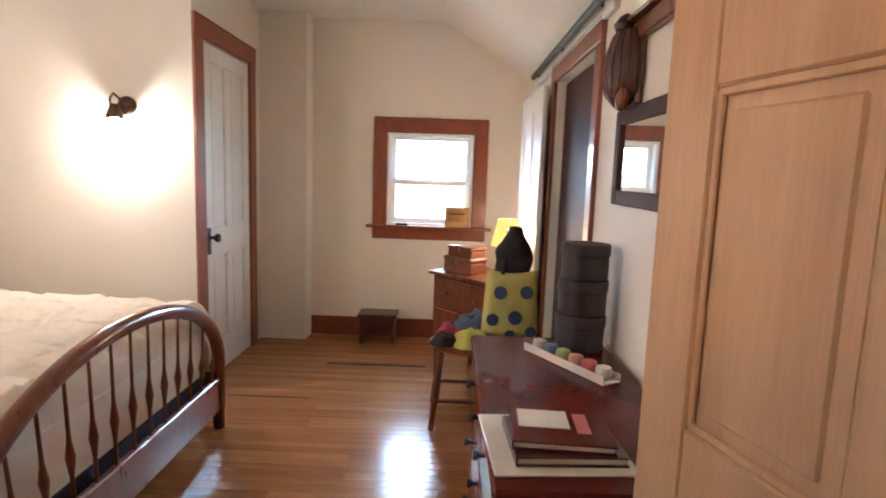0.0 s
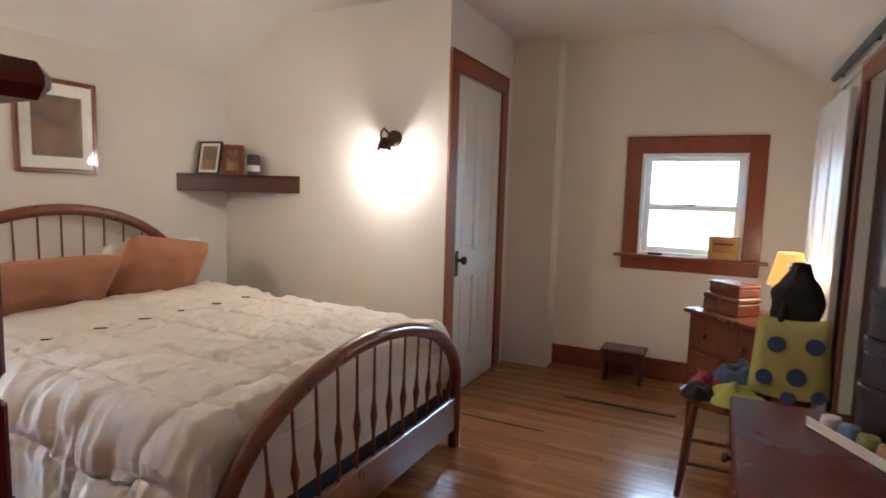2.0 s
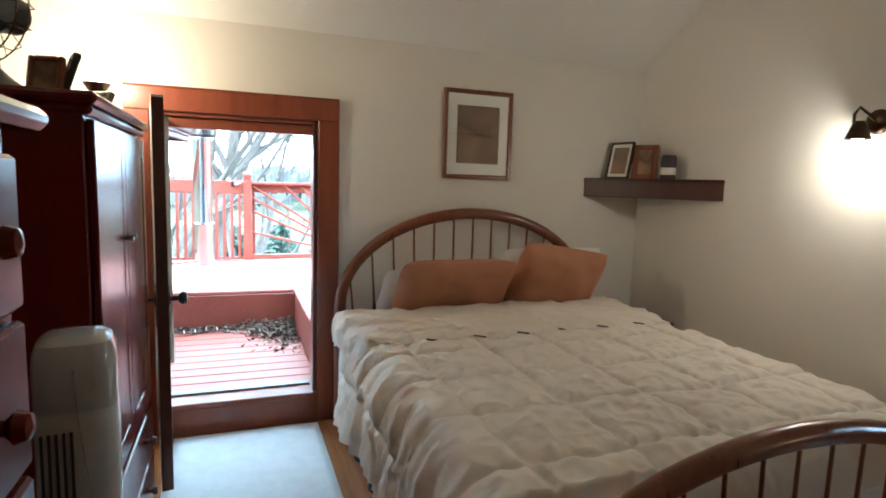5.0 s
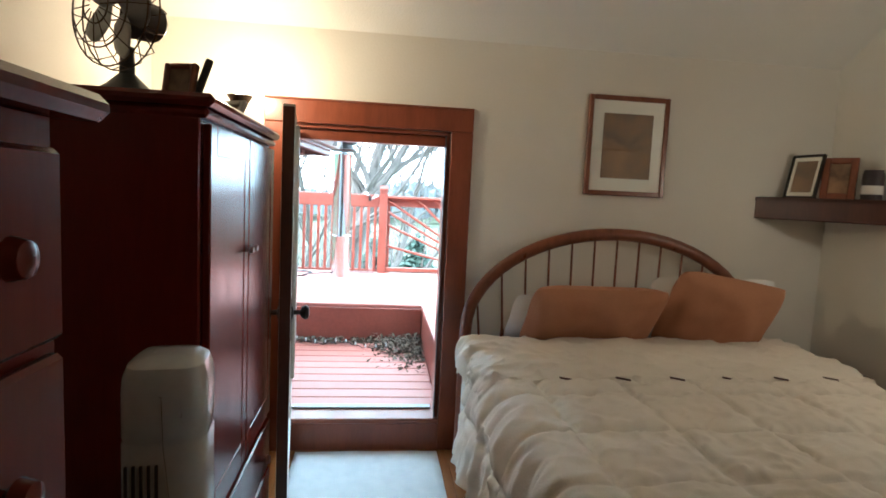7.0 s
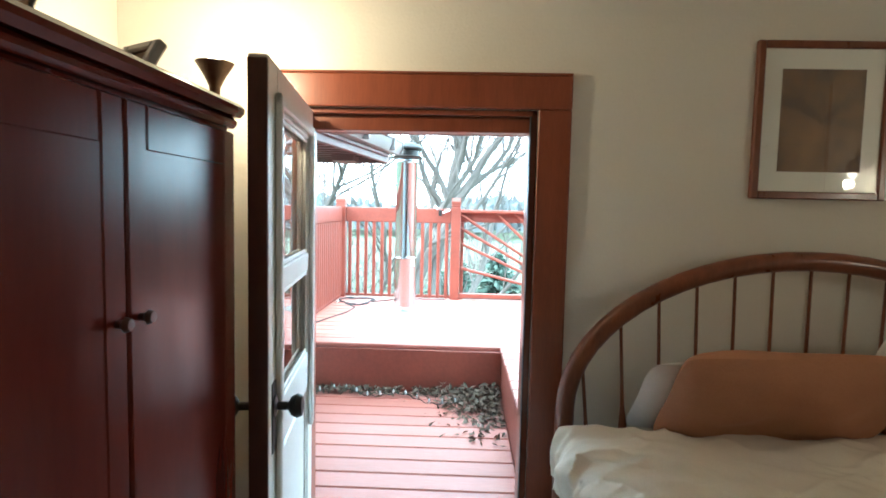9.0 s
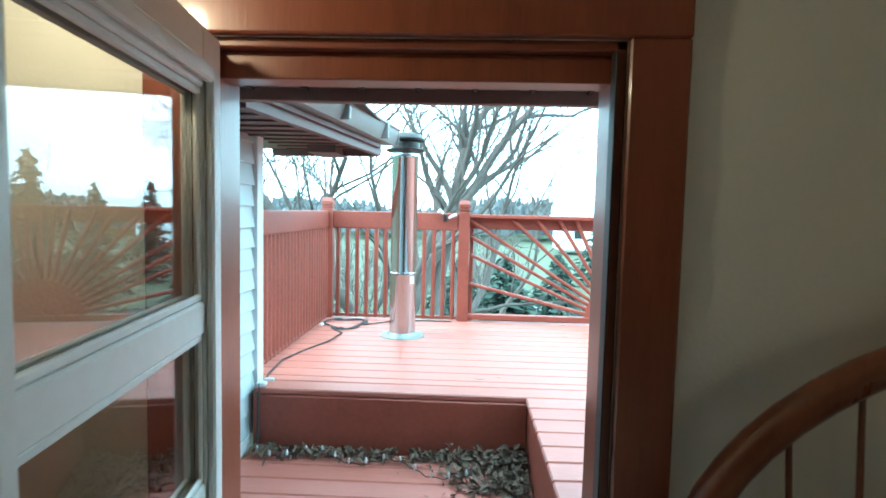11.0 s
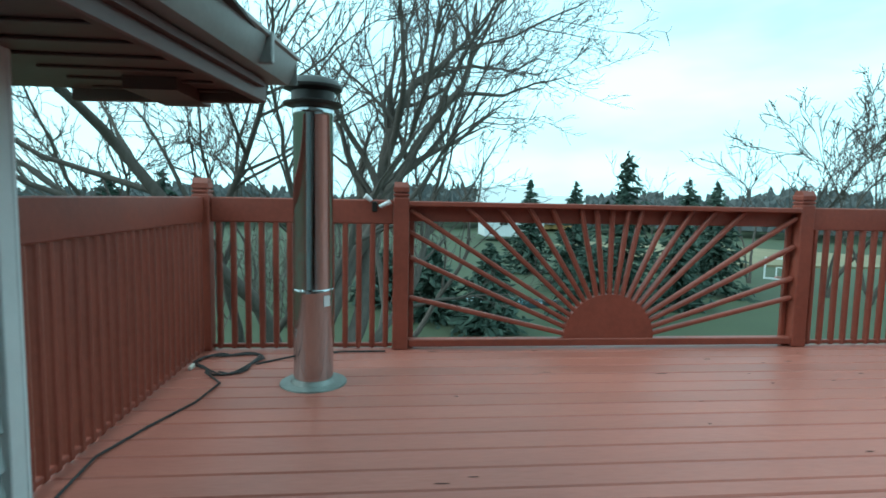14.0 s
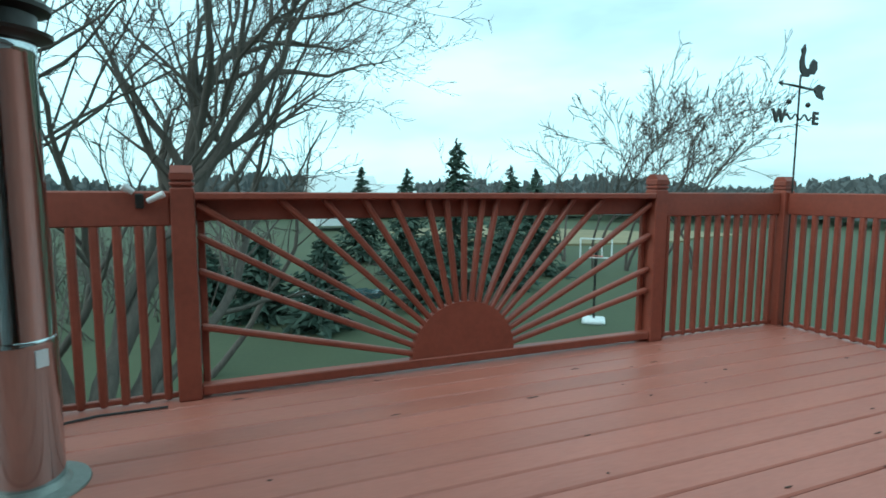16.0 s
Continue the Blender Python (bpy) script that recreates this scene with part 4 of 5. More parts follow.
for k in range(9):
    a = math.pi * (k + 0.5) / 9
    g.tube([(-0.03 - 0.05 * math.sin(a) * f, 0.085 * math.cos(a) * f, z) for f, z in ((0.75, 0.105), (1.0, 0.05), (1.12, -0.02), (1.0, -0.085), (0.6, -0.125))], [0.012, 0.02, 0.024, 0.02, 0.01], 7)
part(t, "fluting", g, DARKW)
part(t, "block", Geo().box((-0.075, -0.07, -0.12), (-0.024, 0.07, 0.105), 0.02), DARKW)
t = thing("hanging_rail", "black metal rod on a white board above the closet", "rail")
part(t, "rail", Geo().tube([(0.385, 2.15, 2.085), (0.385, 3.98, 2.085)], 0.018, 12), BLACK)
part(t, "track", Geo().box((0.415, 2.15, 2.03), (XE - 0.001, 4.02, 2.12), 0.004), WHITEP)
for y in (2.3, 3.1, 3.9):
    part(t, "standoff", Geo().tube([(0.385, y, 2.085), (0.416, y, 2.085)], 0.01, 8), BLACK)
part(t, "end_knob", Geo().lathe([(0.01, -0.03), (0.03, -0.02), (0.034, 0), (0.03, 0.02), (0.01, 0.03)], n=14, m=Matrix.Translation((0.385, 2.13, 2.085)) @ Matrix.Rotation(radians(90), 4, "X")), BLACK)
t = thing("picture_rail", "reddish wooden rail fixed along the knee wall", "rail")
part(t, "board", Geo().box((XE - 0.03, 1.0, 1.845), (XE - 0.001, 1.99, 1.905), 0.005), BED)
part(t, "lip", Geo().box((XE - 0.055, 1.0, 1.905), (XE - 0.001, 1.99, 1.918), 0.004), BED)


# ---- armoire corner ----
AX0, AX1, AY, AZ = -2.88, -2.01, 0.345, 1.60
t = thing("armoire", "glossy red mahogany armoire with two doors and drawers", "armoire")
part(t, "body", Geo().box((AX0 + 0.02, -0.28, 0.06), (AX1 - 0.02, AY - 0.035, AZ - 0.03), 0.004), MAHOG)
part(t, "cornice", Geo().box((AX0, -0.30, AZ - 0.03), (AX1, AY, AZ), 0.010).box((AX0 + 0.012, -0.29, AZ - 0.055), (AX1 - 0.012, AY - 0.014, AZ - 0.031), 0.008), MAHOG)
part(t, "plinth", Geo().box((AX0 + 0.015, -0.285, 0), (AX1 - 0.015, AY - 0.025, 0.09), 0.006), MAHOG)
xm = (AX0 + AX1) / 2
for x0, x1, kx in ((AX0 + 0.035, xm - 0.003, xm - 0.03), (xm + 0.003, AX1 - 0.035, xm + 0.03)):
    z0, z1, w = 0.52, AZ - 0.065, 0.055
    g = Geo().box((x0, AY - 0.034, z0), (x0 + w, AY - 0.014, z1), 0.004).box((x1 - w, AY - 0.034, z0), (x1, AY - 0.014, z1), 0.004)
    g.box((x0 + w, AY - 0.034, z0), (x1 - w, AY - 0.014, z0 + 0.08), 0.004).box((x0 + w, AY - 0.034, z1 - 0.075), (x1 - w, AY - 0.014, z1), 0.004)
    part(t, "door_frame", g, MAHOG)
    part(t, "door_panel", Geo().box((x0 + w - 0.004, AY - 0.032, z0 + 0.076), (x1 - w + 0.004, AY - 0.0158, z1 - 0.071), 0.001), MAHOG)
    part(t, "knob", Geo().lathe([(0.006, 0), (0.006, 0.008), (0.012, 0.014), (0.009, 0.022)], n=14, m=Matrix.Translation((kx, AY - 0.014, 1.2)) @ Matrix.Rotation(radians(-90), 4, "X")), DARKW)
for z in (0.11, 0.31):
    part(t, "drawer", Geo().box((AX0 + 0.035, AY - 0.034, z), (AX1 - 0.035, AY - 0.012, z + 0.185), 0.005), MAHOG)
    for q in (0.2, 0.65):
        part(t, "knob", Geo().lathe([(0.008, 0), (0.008, 0.012), (0.018, 0.02), (0.014, 0.032)], n=14, m=Matrix.Translation((AX0 + q, AY - 0.012, z + 0.09)) @ Matrix.Rotation(radians(-90), 4, "X")), DARKW)

t = thing("chest_of_drawers", "tall dark red chest of drawers with round knobs", "chest of drawers")
CX0, CX1, CZ = -1.38, -0.64, 1.49
part(t, "body", Geo().box((CX0 + 0.045, -0.18, 0.07), (CX1 - 0.03, 0.365, CZ - 0.03), 0.004), MAHOG)
part(t, "top", Geo().box((CX0, -0.20, CZ - 0.032), (CX1, 0.41, CZ), 0.014), MAHOG)
part(t, "plinth", Geo().box((CX0 + 0.045, -0.18, 0), (CX1 - 0.02, 0.375, 0.08), 0.005), MAHOG)
for k in range(6):
    z = 0.10 + k * 0.223
    part(t, "drawer", Geo().box((CX0 + 0.065, 0.366, z), (CX1 - 0.05, 0.386, z + 0.207), 0.006), MAHOG)
    for q in (0.19, 0.54):
        part(t, "knob", Geo().lathe([(0.010, 0), (0.010, 0.012), (0.021, 0.022), (0.017, 0.036), (0.005, 0.04)], n=16, m=Matrix.Translation((CX0 + q, 0.386, z + 0.103)) @ Matrix.Rotation(radians(-90), 4, "X")), MAHOG)

t = thing("tower_fan", "ivory plastic tower fan wrapped in clear plastic", "fan", base=(-1.79, 0.33, 0))
part(t, "base", Geo().lathe([(0.13, 0), (0.13, 0.02), (0.07, 0.04), (0.06, 0.06)], n=24), PLASTIC)


def fan_ring(k, r):
    a = 2 * math.pi * k / 32
    return r * 0.084 * math.copysign(abs(math.cos(a)) ** 0.5, math.cos(a)), r * 0.078 * math.copysign(abs(math.sin(a)) ** 0.5, math.sin(a))


levels = [(0.98, 0.05), (1.0, 0.06), (1.0, 0.90), (0.985, 0.904), (0.985, 0.912), (1.0, 0.916), (1.0, 1.0), (0.97, 1.028), (0.88, 1.048), (0.7, 1.058), (0.3, 1.062)]
g = Geo().add([(*fan_ring(k, r), z) for r, z in levels for k in range(32)], [(i * 32 + k, i * 32 + (k + 1) % 32, (i + 1) * 32 + (k + 1) % 32, (i + 1) * 32 + k) for i in range(len(levels) - 1) for k in range(32)] + [tuple(range(31, -1, -1)), tuple(range((len(levels) - 1) * 32, len(levels) * 32))])
part(t, "body", g, PLASTIC)
for k in range(5):
    part(t, "slot", Geo().box((0.081, -0.062 + k * 0.013, 0.15), (0.0865, -0.056 + k * 0.013, 0.87), 0.001), BLACK)
wrap = Geo().tube([(0.086, 0.0, 1.0), (0.087, 0.004, 0.9), (0.0875, 0.02, 0.75), (0.087, 0.03, 0.55)], 0.0022, 6).tube([(0.05, 0.02, 1.05), (0.078, 0.03, 1.02), (0.086, 0.035, 0.96)], 0.0022, 6).tube([(0.0, -0.03, 1.062), (0.04, 0.0, 1.057), (0.07, 0.045, 1.035)], 0.002, 6)
part(t, "film_crease", wrap, GLASS, label="clear plastic wrap creases")
t.rotation_euler.z = radians(8)

t = thing("table_fan", "antique dark metal table fan with wire cage", "fan", base=(-2.25, 0.06, AZ))
part(t, "base", Geo().lathe([(0.085, 0), (0.085, 0.015), (0.05, 0.04), (0.02, 0.07), (0.016, 0.14)], n=20), BLACK)
fm = pose(0, 0, 0.22, 90, 0, 60)
part(t, "motor", Geo().lathe([(0.03, -0.10), (0.05, -0.08), (0.055, -0.02), (0.03, 0.0)], m=fm, n=16), BLACK)
g = Geo()
for r, z in ((0.14, 0.05), (0.145, 0.02), (0.10, 0.075), (0.045, 0.085)):
    g.tube([fm @ Vector((r * math.cos(k * math.pi / 14), r * math.sin(k * math.pi / 14), z)) for k in range(29)], 0.0022, 5, False)
for k in range(14):
    a = k * 2 * math.pi / 14
    g.tube([fm @ Vector((r * math.cos(a), r * math.sin(a), z)) for r, z in ((0.04, -0.02), (0.12, -0.02), (0.145, 0.02), (0.14, 0.05), (0.10, 0.075), (0.02, 0.087))], 0.0016, 5, False)
part(t, "cage", g, BRONZE)
for k in range(4):
    a = k * math.pi / 2 + 0.3

    def blade(u, v, a=a):
        r, w = 0.02 + 0.10 * u, (v - 0.5) * (0.03 + 0.09 * math.sin(math.pi * min(u * 0.9 + 0.1, 1)))
        return fm @ Vector((r * math.cos(a) - w * math.sin(a), r * math.sin(a) + w * math.cos(a), 0.03 + w * 0.35))
    b = part(t, "blade", Geo().grid(blade, 8, 6), GUTTER)
    sm2 = b.modifiers.new("thickness", "SOLIDIFY")
    sm2.thickness = 0.002
framed("photo_frame", "small photograph in a brown frame on the armoire", 0.10, 0.14, 0.016, pose(-2.38, 0.14, AZ + 0.071, -12, 0, 75), BED, SEPIA)
framed("photo_frame", "black easel frame standing on the armoire", 0.09, 0.16, 0.012, pose(-2.42, 0.18, AZ + 0.081, -18, 0, 20), BLACK, SEPIA)
framed("photo_frame", "carved silver frame lying back on the armoire", 0.12, 0.09, 0.02, pose(-2.68, 0.20, AZ + 0.048, -30, 0, 60), GUTTER, SEPIA)
t = thing("uplight", "dark bowl uplight lamp behind the armoire", "lamp", base=(-3.27, 0.10, 0.09))
part(t, "base", Geo().lathe([(0.11, -0.09), (0.11, -0.07), (0.02, -0.055)], n=20), BRONZE)
part(t, "pole", Geo().tube([(0, 0, -0.06), (0, 0, 1.6)], 0.011, 10), BRONZE)
part(t, "bowl", Geo().lathe([(0.014, 1.60), (0.016, 1.63), (0.03, 1.66), (0.055, 1.70), (0.052, 1.70), (0.027, 1.664), (0.01, 1.64)], n=28), BRONZE)
part(t, "bulb", Geo().lathe([(0.012, 1.64), (0.022, 1.68), (0.02, 1.71), (0.004, 1.725)], n=14), BULB).visible_shadow = False

# ---- deck ----
DZ, LZ = 0.485, 0.175
RX, P1, P2, P3, P4 = -7.07, -0.34, 0.785, 3.32, 4.405
deck = thing("deck_upper", "red-painted plank deck with worn boards", "deck")
deck["kind"] = "structure"
part(deck, "fascia", Geo().box((-5.215, -0.245, LZ - 0.1), (-5.18, 1.115, DZ - 0.031), 0.004).box((-5.215, 1.117, LZ - 0.1), (XO - 0.031, 1.152, DZ - 0.031), 0.004), RAIL)
# solid dark block, so the shade in the board gaps is painted in
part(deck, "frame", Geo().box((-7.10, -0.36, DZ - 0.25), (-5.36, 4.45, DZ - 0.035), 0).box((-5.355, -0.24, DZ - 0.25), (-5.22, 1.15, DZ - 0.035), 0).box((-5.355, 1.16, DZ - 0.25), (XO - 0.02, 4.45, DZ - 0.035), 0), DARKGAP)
low = thing("deck_lower", "red-painted plank landing below the deck", "deck")
low["kind"] = "structure"
# same dark fill colours in the shade between the landing boards
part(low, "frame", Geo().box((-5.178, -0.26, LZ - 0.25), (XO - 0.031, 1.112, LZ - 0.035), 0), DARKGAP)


def post(y, x=RX, label="red-painted square railing post with a shaped cap"):
    t = thing("railing_post", label, "railing post", "railing posts", base=(x, y, DZ))
    w = 0.046
    part(t, "shaft", Geo().box((-w, -w, 0), (w, w, 0.90), 0.005).box((-w + 0.008, -w + 0.008, 0.90), (w - 0.008, w - 0.008, 0.908), 0.001).box((-w, -w, 0.908), (w, w, 0.922), 0.003).box((-w + 0.008, -w + 0.008, 0.922), (w - 0.008, w - 0.008, 0.93), 0.001).box((-w, -w, 0.93), (w, w, 0.96), 0.003), RAIL)
    part(t, "cap", Geo().slab([(-w, 0.96), (w, 0.96), (w * 0.55, 0.99), (-w * 0.55, 0.99)], -w * 0.9, w * 0.9, "y"), RAIL)


for y in (P1, P2, P3, P4):
    post(y)


def railing(a, b, step=0.078):
    """A stretch of railing from a to b, with a broad top board and round pickets."""
    t = thing("deck_railing", "red-painted railing with close upright pickets", "railing", "deck railings")
    a, b = Vector((*a, 0)), Vector((*b, 0))
    d = (b - a).normalized()
    m = pose(a.x, a.y, 0, 0, 0, math.degrees(math.atan2(d.y, d.x)))
    ln = (b - a).length
    part(t, "top_board", Geo().box((0, -0.018, 1.228), (ln, 0.018, 1.37), 0.006, m), RAIL)
    part(t, "bottom_board", Geo().box((0, -0.012, DZ + 0.012), (ln, 0.012, DZ + 0.035), 0.004, m), RAIL)
    n = int(ln / step)
    for k in range(n):
        p = a + d * (ln * (k + 0.5) / n)
        part(t, "picket", Geo().box((p.x - 0.016, p.y - 0.016, DZ + 0.005), (p.x + 0.016, p.y + 0.016, 1.235), 0.007), RAIL)


railing((-5.36, P1), (RX + 0.047, P1), 0.068)
railing((RX, P1 + 0.047), (RX, P2 - 0.047))
railing((RX, P3 + 0.047), (RX, P4 - 0.047))
railing((RX + 0.047, P4), (XO - 0.05, P4), 0.07)

# sunburst panel
t = thing("sunburst_railing", "red-painted sunburst railing panel with a half-round sun", "railing")
SC, SB, SR = 2.07, 0.545, 0.285
part(t, "top_rail", Geo().box((RX - 0.02, P2 + 0.047, 1.335), (RX + 0.05, P3 - 0.047, 1.366), 0.005), RAIL)
part(t, "back_board", Geo().box((RX - 0.055, P2 + 0.047, 1.245), (RX - 0.022, P3 - 0.047, 1.36), 0.005), RAIL)
part(t, "bottom_rail", Geo().box((RX - 0.02, P2 + 0.047, DZ + 0.015), (RX + 0.04, P3 - 0.047, DZ + 0.06), 0.005), RAIL)
part(t, "side_board", Geo().box((RX - 0.05, P2 + 0.05, DZ), (RX - 0.022, P2 + 0.08, 1.245), 0.004), RAIL)
part(t, "side_board", Geo().box((RX - 0.05, P3 - 0.08, DZ), (RX - 0.022, P3 - 0.05, 1.245), 0.004), RAIL)
part(t, "sun_disc", Geo().slab([(SC + SR * math.cos(math.pi * k / 28), SB + 0.96 * SR * math.sin(math.pi * k / 28)) for k in range(29)], RX - 0.015, RX + 0.03, "x"), RAIL)
ends = [(P2 + 0.05, z) for z in (0.795, 1.036, 1.184, 1.316)] + [(y, 1.338) for y in (1.17, 1.365, 1.55, 1.69, 1.87, 1.967, 2.067, 2.17, 2.256, 2.43, 2.58, 2.73, 2.925)] + [(P3 - 0.05, z) for z in (1.305, 1.123, 0.922, 0.797)]
for k, (y, z) in enumerate(ends):
    f = (k + 0.6) / (len(ends) + 0.2)
    a = math.pi * (1 - f)
    s = (SC + (SR - 0.02) * math.cos(a), SB + (SR - 0.02) * 0.96 * math.sin(a))
    m = look((RX + 0.008, *s), (RX + 0.008, y, z))
    ln = math.hypot(y - s[0], z - s[1])
    part(t, "ray", Geo().box((-0.017, -0.014, -ln), (0.017, 0.014, 0), 0.007, m), RAIL)

# stove pipe
t = thing("stove_pipe", "shiny stainless stove pipe with a black cap", "chimney pipe", base=(-6.46, 0.357, DZ))
part(t, "flashing", Geo().lathe([(0.16, 0.0), (0.158, 0.006), (0.11, 0.012), (0.10, 0.03)], n=36), GALV)
part(t, "lower_pipe", Geo().lathe([(0.094, 0.004), (0.094, 0.44), (0.0965, 0.445), (0.0965, 0.46), (0.094, 0.465)], n=48), STEEL)
part(t, "upper_pipe", Geo().lathe([(0.0925, 0.462), (0.0925, 1.26), (0.096, 1.265), (0.096, 1.30), (0.09, 1.31)], n=48), STEEL)
part(t, "cap", Geo().lathe([(0.09, 1.30), (0.135, 1.315), (0.138, 1.325), (0.10, 1.335), (0.10, 1.375), (0.112, 1.38), (0.135, 1.388), (0.137, 1.40), (0.11, 1.43), (0.06, 1.445), (0.01, 1.45)], n=40), BLACK)
part(t, "sticker", Geo().box((0.0935, -0.018, 0.385), (0.0955, 0.018, 0.435), 0.0, pose(0, 0, 0, 0, 0, 48)), WHITEB, False)

# cord on the deck
t = thing("extension_cord", "dark extension cord coiled loosely on the deck", "cord")
pts = []
for k in range(60):
    a = k * 0.29
    r = 0.16 + 0.035 * math.sin(k * 0.9)
    pts.append((-6.78 + r * 1.1 * math.cos(a), -0.13 + r * 0.95 * math.sin(a), DZ + 0.007 + 0.006 * (k % 7 == 0)))
part(t, "coil", Geo().tube(pts, 0.005, 6), RUBBER)
part(t, "run", Geo().tube([(-6.62, -0.20, DZ + 0.006), (-6.45, -0.08, DZ + 0.006), (-6.2, -0.11, DZ + 0.006), (-5.95, -0.20, DZ + 0.006), (-5.7, -0.27, DZ + 0.006), (-5.42, -0.25, DZ + 0.006), (-5.25, -0.215, DZ + 0.006), (-5.17, -0.215, DZ - 0.02), (-5.16, -0.215, LZ + 0.05)], 0.005, 6), RUBBER)
part(t, "tail", Geo().tube([(-6.75, 0.02, DZ + 0.006), (-6.9, 0.2, DZ + 0.006), (-6.98, 0.45, DZ + 0.006), (-6.98, 0.7, DZ + 0.006)], 0.005, 6), RUBBER)
part(t, "plug", Geo().box((-6.72, -0.30, DZ + 0.001), (-6.66, -0.28, DZ + 0.022), 0.004), PAPER)
t = thing("string_lights", "string of small white lights draped along the step", "string lights")
g, bulbs = [], Geo()
for k in range(41):
    f = k / 40
    x, y = -5.12 + 0.05 * math.sin(f * 17) + 0.22 * f ** 2, -0.20 + 1.05 * f
    g.append((x, y, LZ + 0.022 + 0.006 * math.sin(k * 2.1)))
    if k % 3 == 0:
        bulbs.lathe([(0.003, 0), (0.007, 0.008), (0.006, 0.022), (0.002, 0.03)], centre=(x, y, LZ + 0.02), n=8)
part(t, "wire", Geo().tube([(-5.17, -0.21, DZ + 0.03), (-5.15, -0.20, 0.3)] + g, 0.003, 5), RUBBER)
part(t, "bulb", bulbs, WHITEB)
part(t, "connector", Geo().box((-5.24, -0.235, DZ + 0.004), (-5.19, -0.19, DZ + 0.03), 0.006).box((-5.23, -0.20, DZ + 0.03), (-5.21, -0.15, DZ + 0.046), 0.004), WHITEB)
t = thing("rail_spotlight", "small white clip spotlight on the railing", "lamp", base=(RX + 0.02, 0.63, 1.33))
part(t, "clip", Geo().box((0, -0.015, -0.03), (0.02, 0.015, 0.03), 0.004), BLACK)
part(t, "head", Geo().tube([(0.02, -0.02, 0.035), (0.03, -0.055, 0.06)], [0.012, 0.018], 10), WHITEB)
part(t, "head", Geo().tube([(0.025, 0.03, 0.0), (0.035, 0.09, 0.03)], [0.011, 0.014], 10), WHITEB)

# weather vane
t = thing("weather_vane", "black iron rooster weather vane on a thin pole", "weather vane", base=(RX + 0.065, P4 - 0.01, 0))
part(t, "pole", Geo().tube([(0, 0, DZ), (0, 0, 2.12)], 0.006, 8), BLACK)
part(t, "arrow_shaft", Geo().tube([(0, -0.17, 2.055), (0, 0, 2.045), (0, 0.17, 2.03)], [0.005, 0.010, 0.006], 8), BLACK)
part(t, "arrow_head", Geo().slab([(-0.20, 2.058), (-0.155, 2.078), (-0.165, 2.055), (-0.155, 2.035)], -0.004, 0.004, "x"), BLACK)
part(t, "arrow_tail", Geo().slab([(0.13, 2.035), (0.17, 2.07), (0.245, 2.06), (0.215, 2.025), (0.235, 1.975), (0.17, 1.99)], -0.004, 0.004, "x"), BLACK)
part(t, "rooster", Geo().slab([(-0.01, 2.09), (0.02, 2.11), (0.07, 2.11), (0.09, 2.13), (0.125, 2.13), (0.15, 2.165), (0.145, 2.21), (0.11, 2.225), (0.085, 2.20), (0.075, 2.165), (0.05, 2.16), (0.03, 2.18), (0.022, 2.23), (0.032, 2.275), (0.02, 2.31), (0.005, 2.29), (-0.012, 2.275), (0.0, 2.255), (-0.018, 2.20), (-0.01, 2.15), (0.012, 2.12)], -0.005, 0.005, "x"), BLACK)
for y, z in ((-0.09, 1.945), (0.09, 1.935)):
    part(t, "ball", Geo().lathe([(0.002, -0.017), (0.012, -0.012), (0.017, 0), (0.012, 0.012), (0.002, 0.017)], centre=(0, y, z), n=12), BLACK)
part(t, "scroll", Geo().tube([(0, -0.13 + 0.013 * k, 1.855 + 0.018 * math.sin(k * 0.95)) for k in range(21)], 0.006, 6), BLACK)
for ch, y in (("W", -0.235), ("E", 0.14)):
    fc = bpy.data.curves.new("letter", "FONT")
    fc.body, fc.size, fc.extrude, fc.offset = ch, 0.115, 0.005, 0.004
    tmp = new("letter_shape", fc)
    me = bpy.data.meshes.new_from_object(tmp.evaluated_get(bpy.context.evaluated_depsgraph_get()))
    bpy.data.objects.remove(tmp)
    me.materials.append(BLACK)
    lt = new("letter", me)
    lt.parent = t
    lt.matrix_local = pose(0, y, 1.815, 90, 0, 90)

# ---- house outside ----
ext = Geo()
ext.box((XO - 0.03, DY1 + 0.08, -3.4), (XO - 0.002, 6.0, 2.3), 0).box((XO - 0.03, -0.26, DZ1 + 0.06), (XO - 0.002, DY1 + 0.08, 2.3), 0).box((XO - 0.03, -0.26, -0.1), (XO - 0.002, DY0 - 0.08, DZ1 + 0.06), 0)
structure("wall_outer_west", ext, SIDING, "grey vinyl siding of the house wall")
structure("trim_outer_door", Geo().box((XO - 0.05, DY1, LZ), (XO - 0.031, DY1 + 0.09, DZ1 + 0.09), 0.003).box((XO - 0.05, DY0 - 0.09, LZ), (XO - 0.031, DY0, DZ1 + 0.09), 0.003).box((XO - 0.05, DY0, DZ1), (XO - 0.031, DY1, DZ1 + 0.09), 0.003), RAIL, "red-painted outer door casing")
side = thing("wall_siding", "grey vinyl clapboard wall beside the landing", "wall")
side["kind"] = "structure"
part(side, "backing", Geo().box((-5.30, -0.50, -3.4), (XO, -0.285, 2.0), 0), SIDING)
part(side, "corner_post", Geo().box((-5.315, -0.285, -0.1), (-5.255, -0.248, 1.76), 0.003).box((-5.335, -0.35, -0.1), (-5.316, -0.248, 1.76), 0.003), CORNER)
part(side, "base_flashing", Geo().box((-5.255, -0.284, LZ + 0.001), (XO - 0.03, -0.262, 0.2515), 0.003), CORNER)
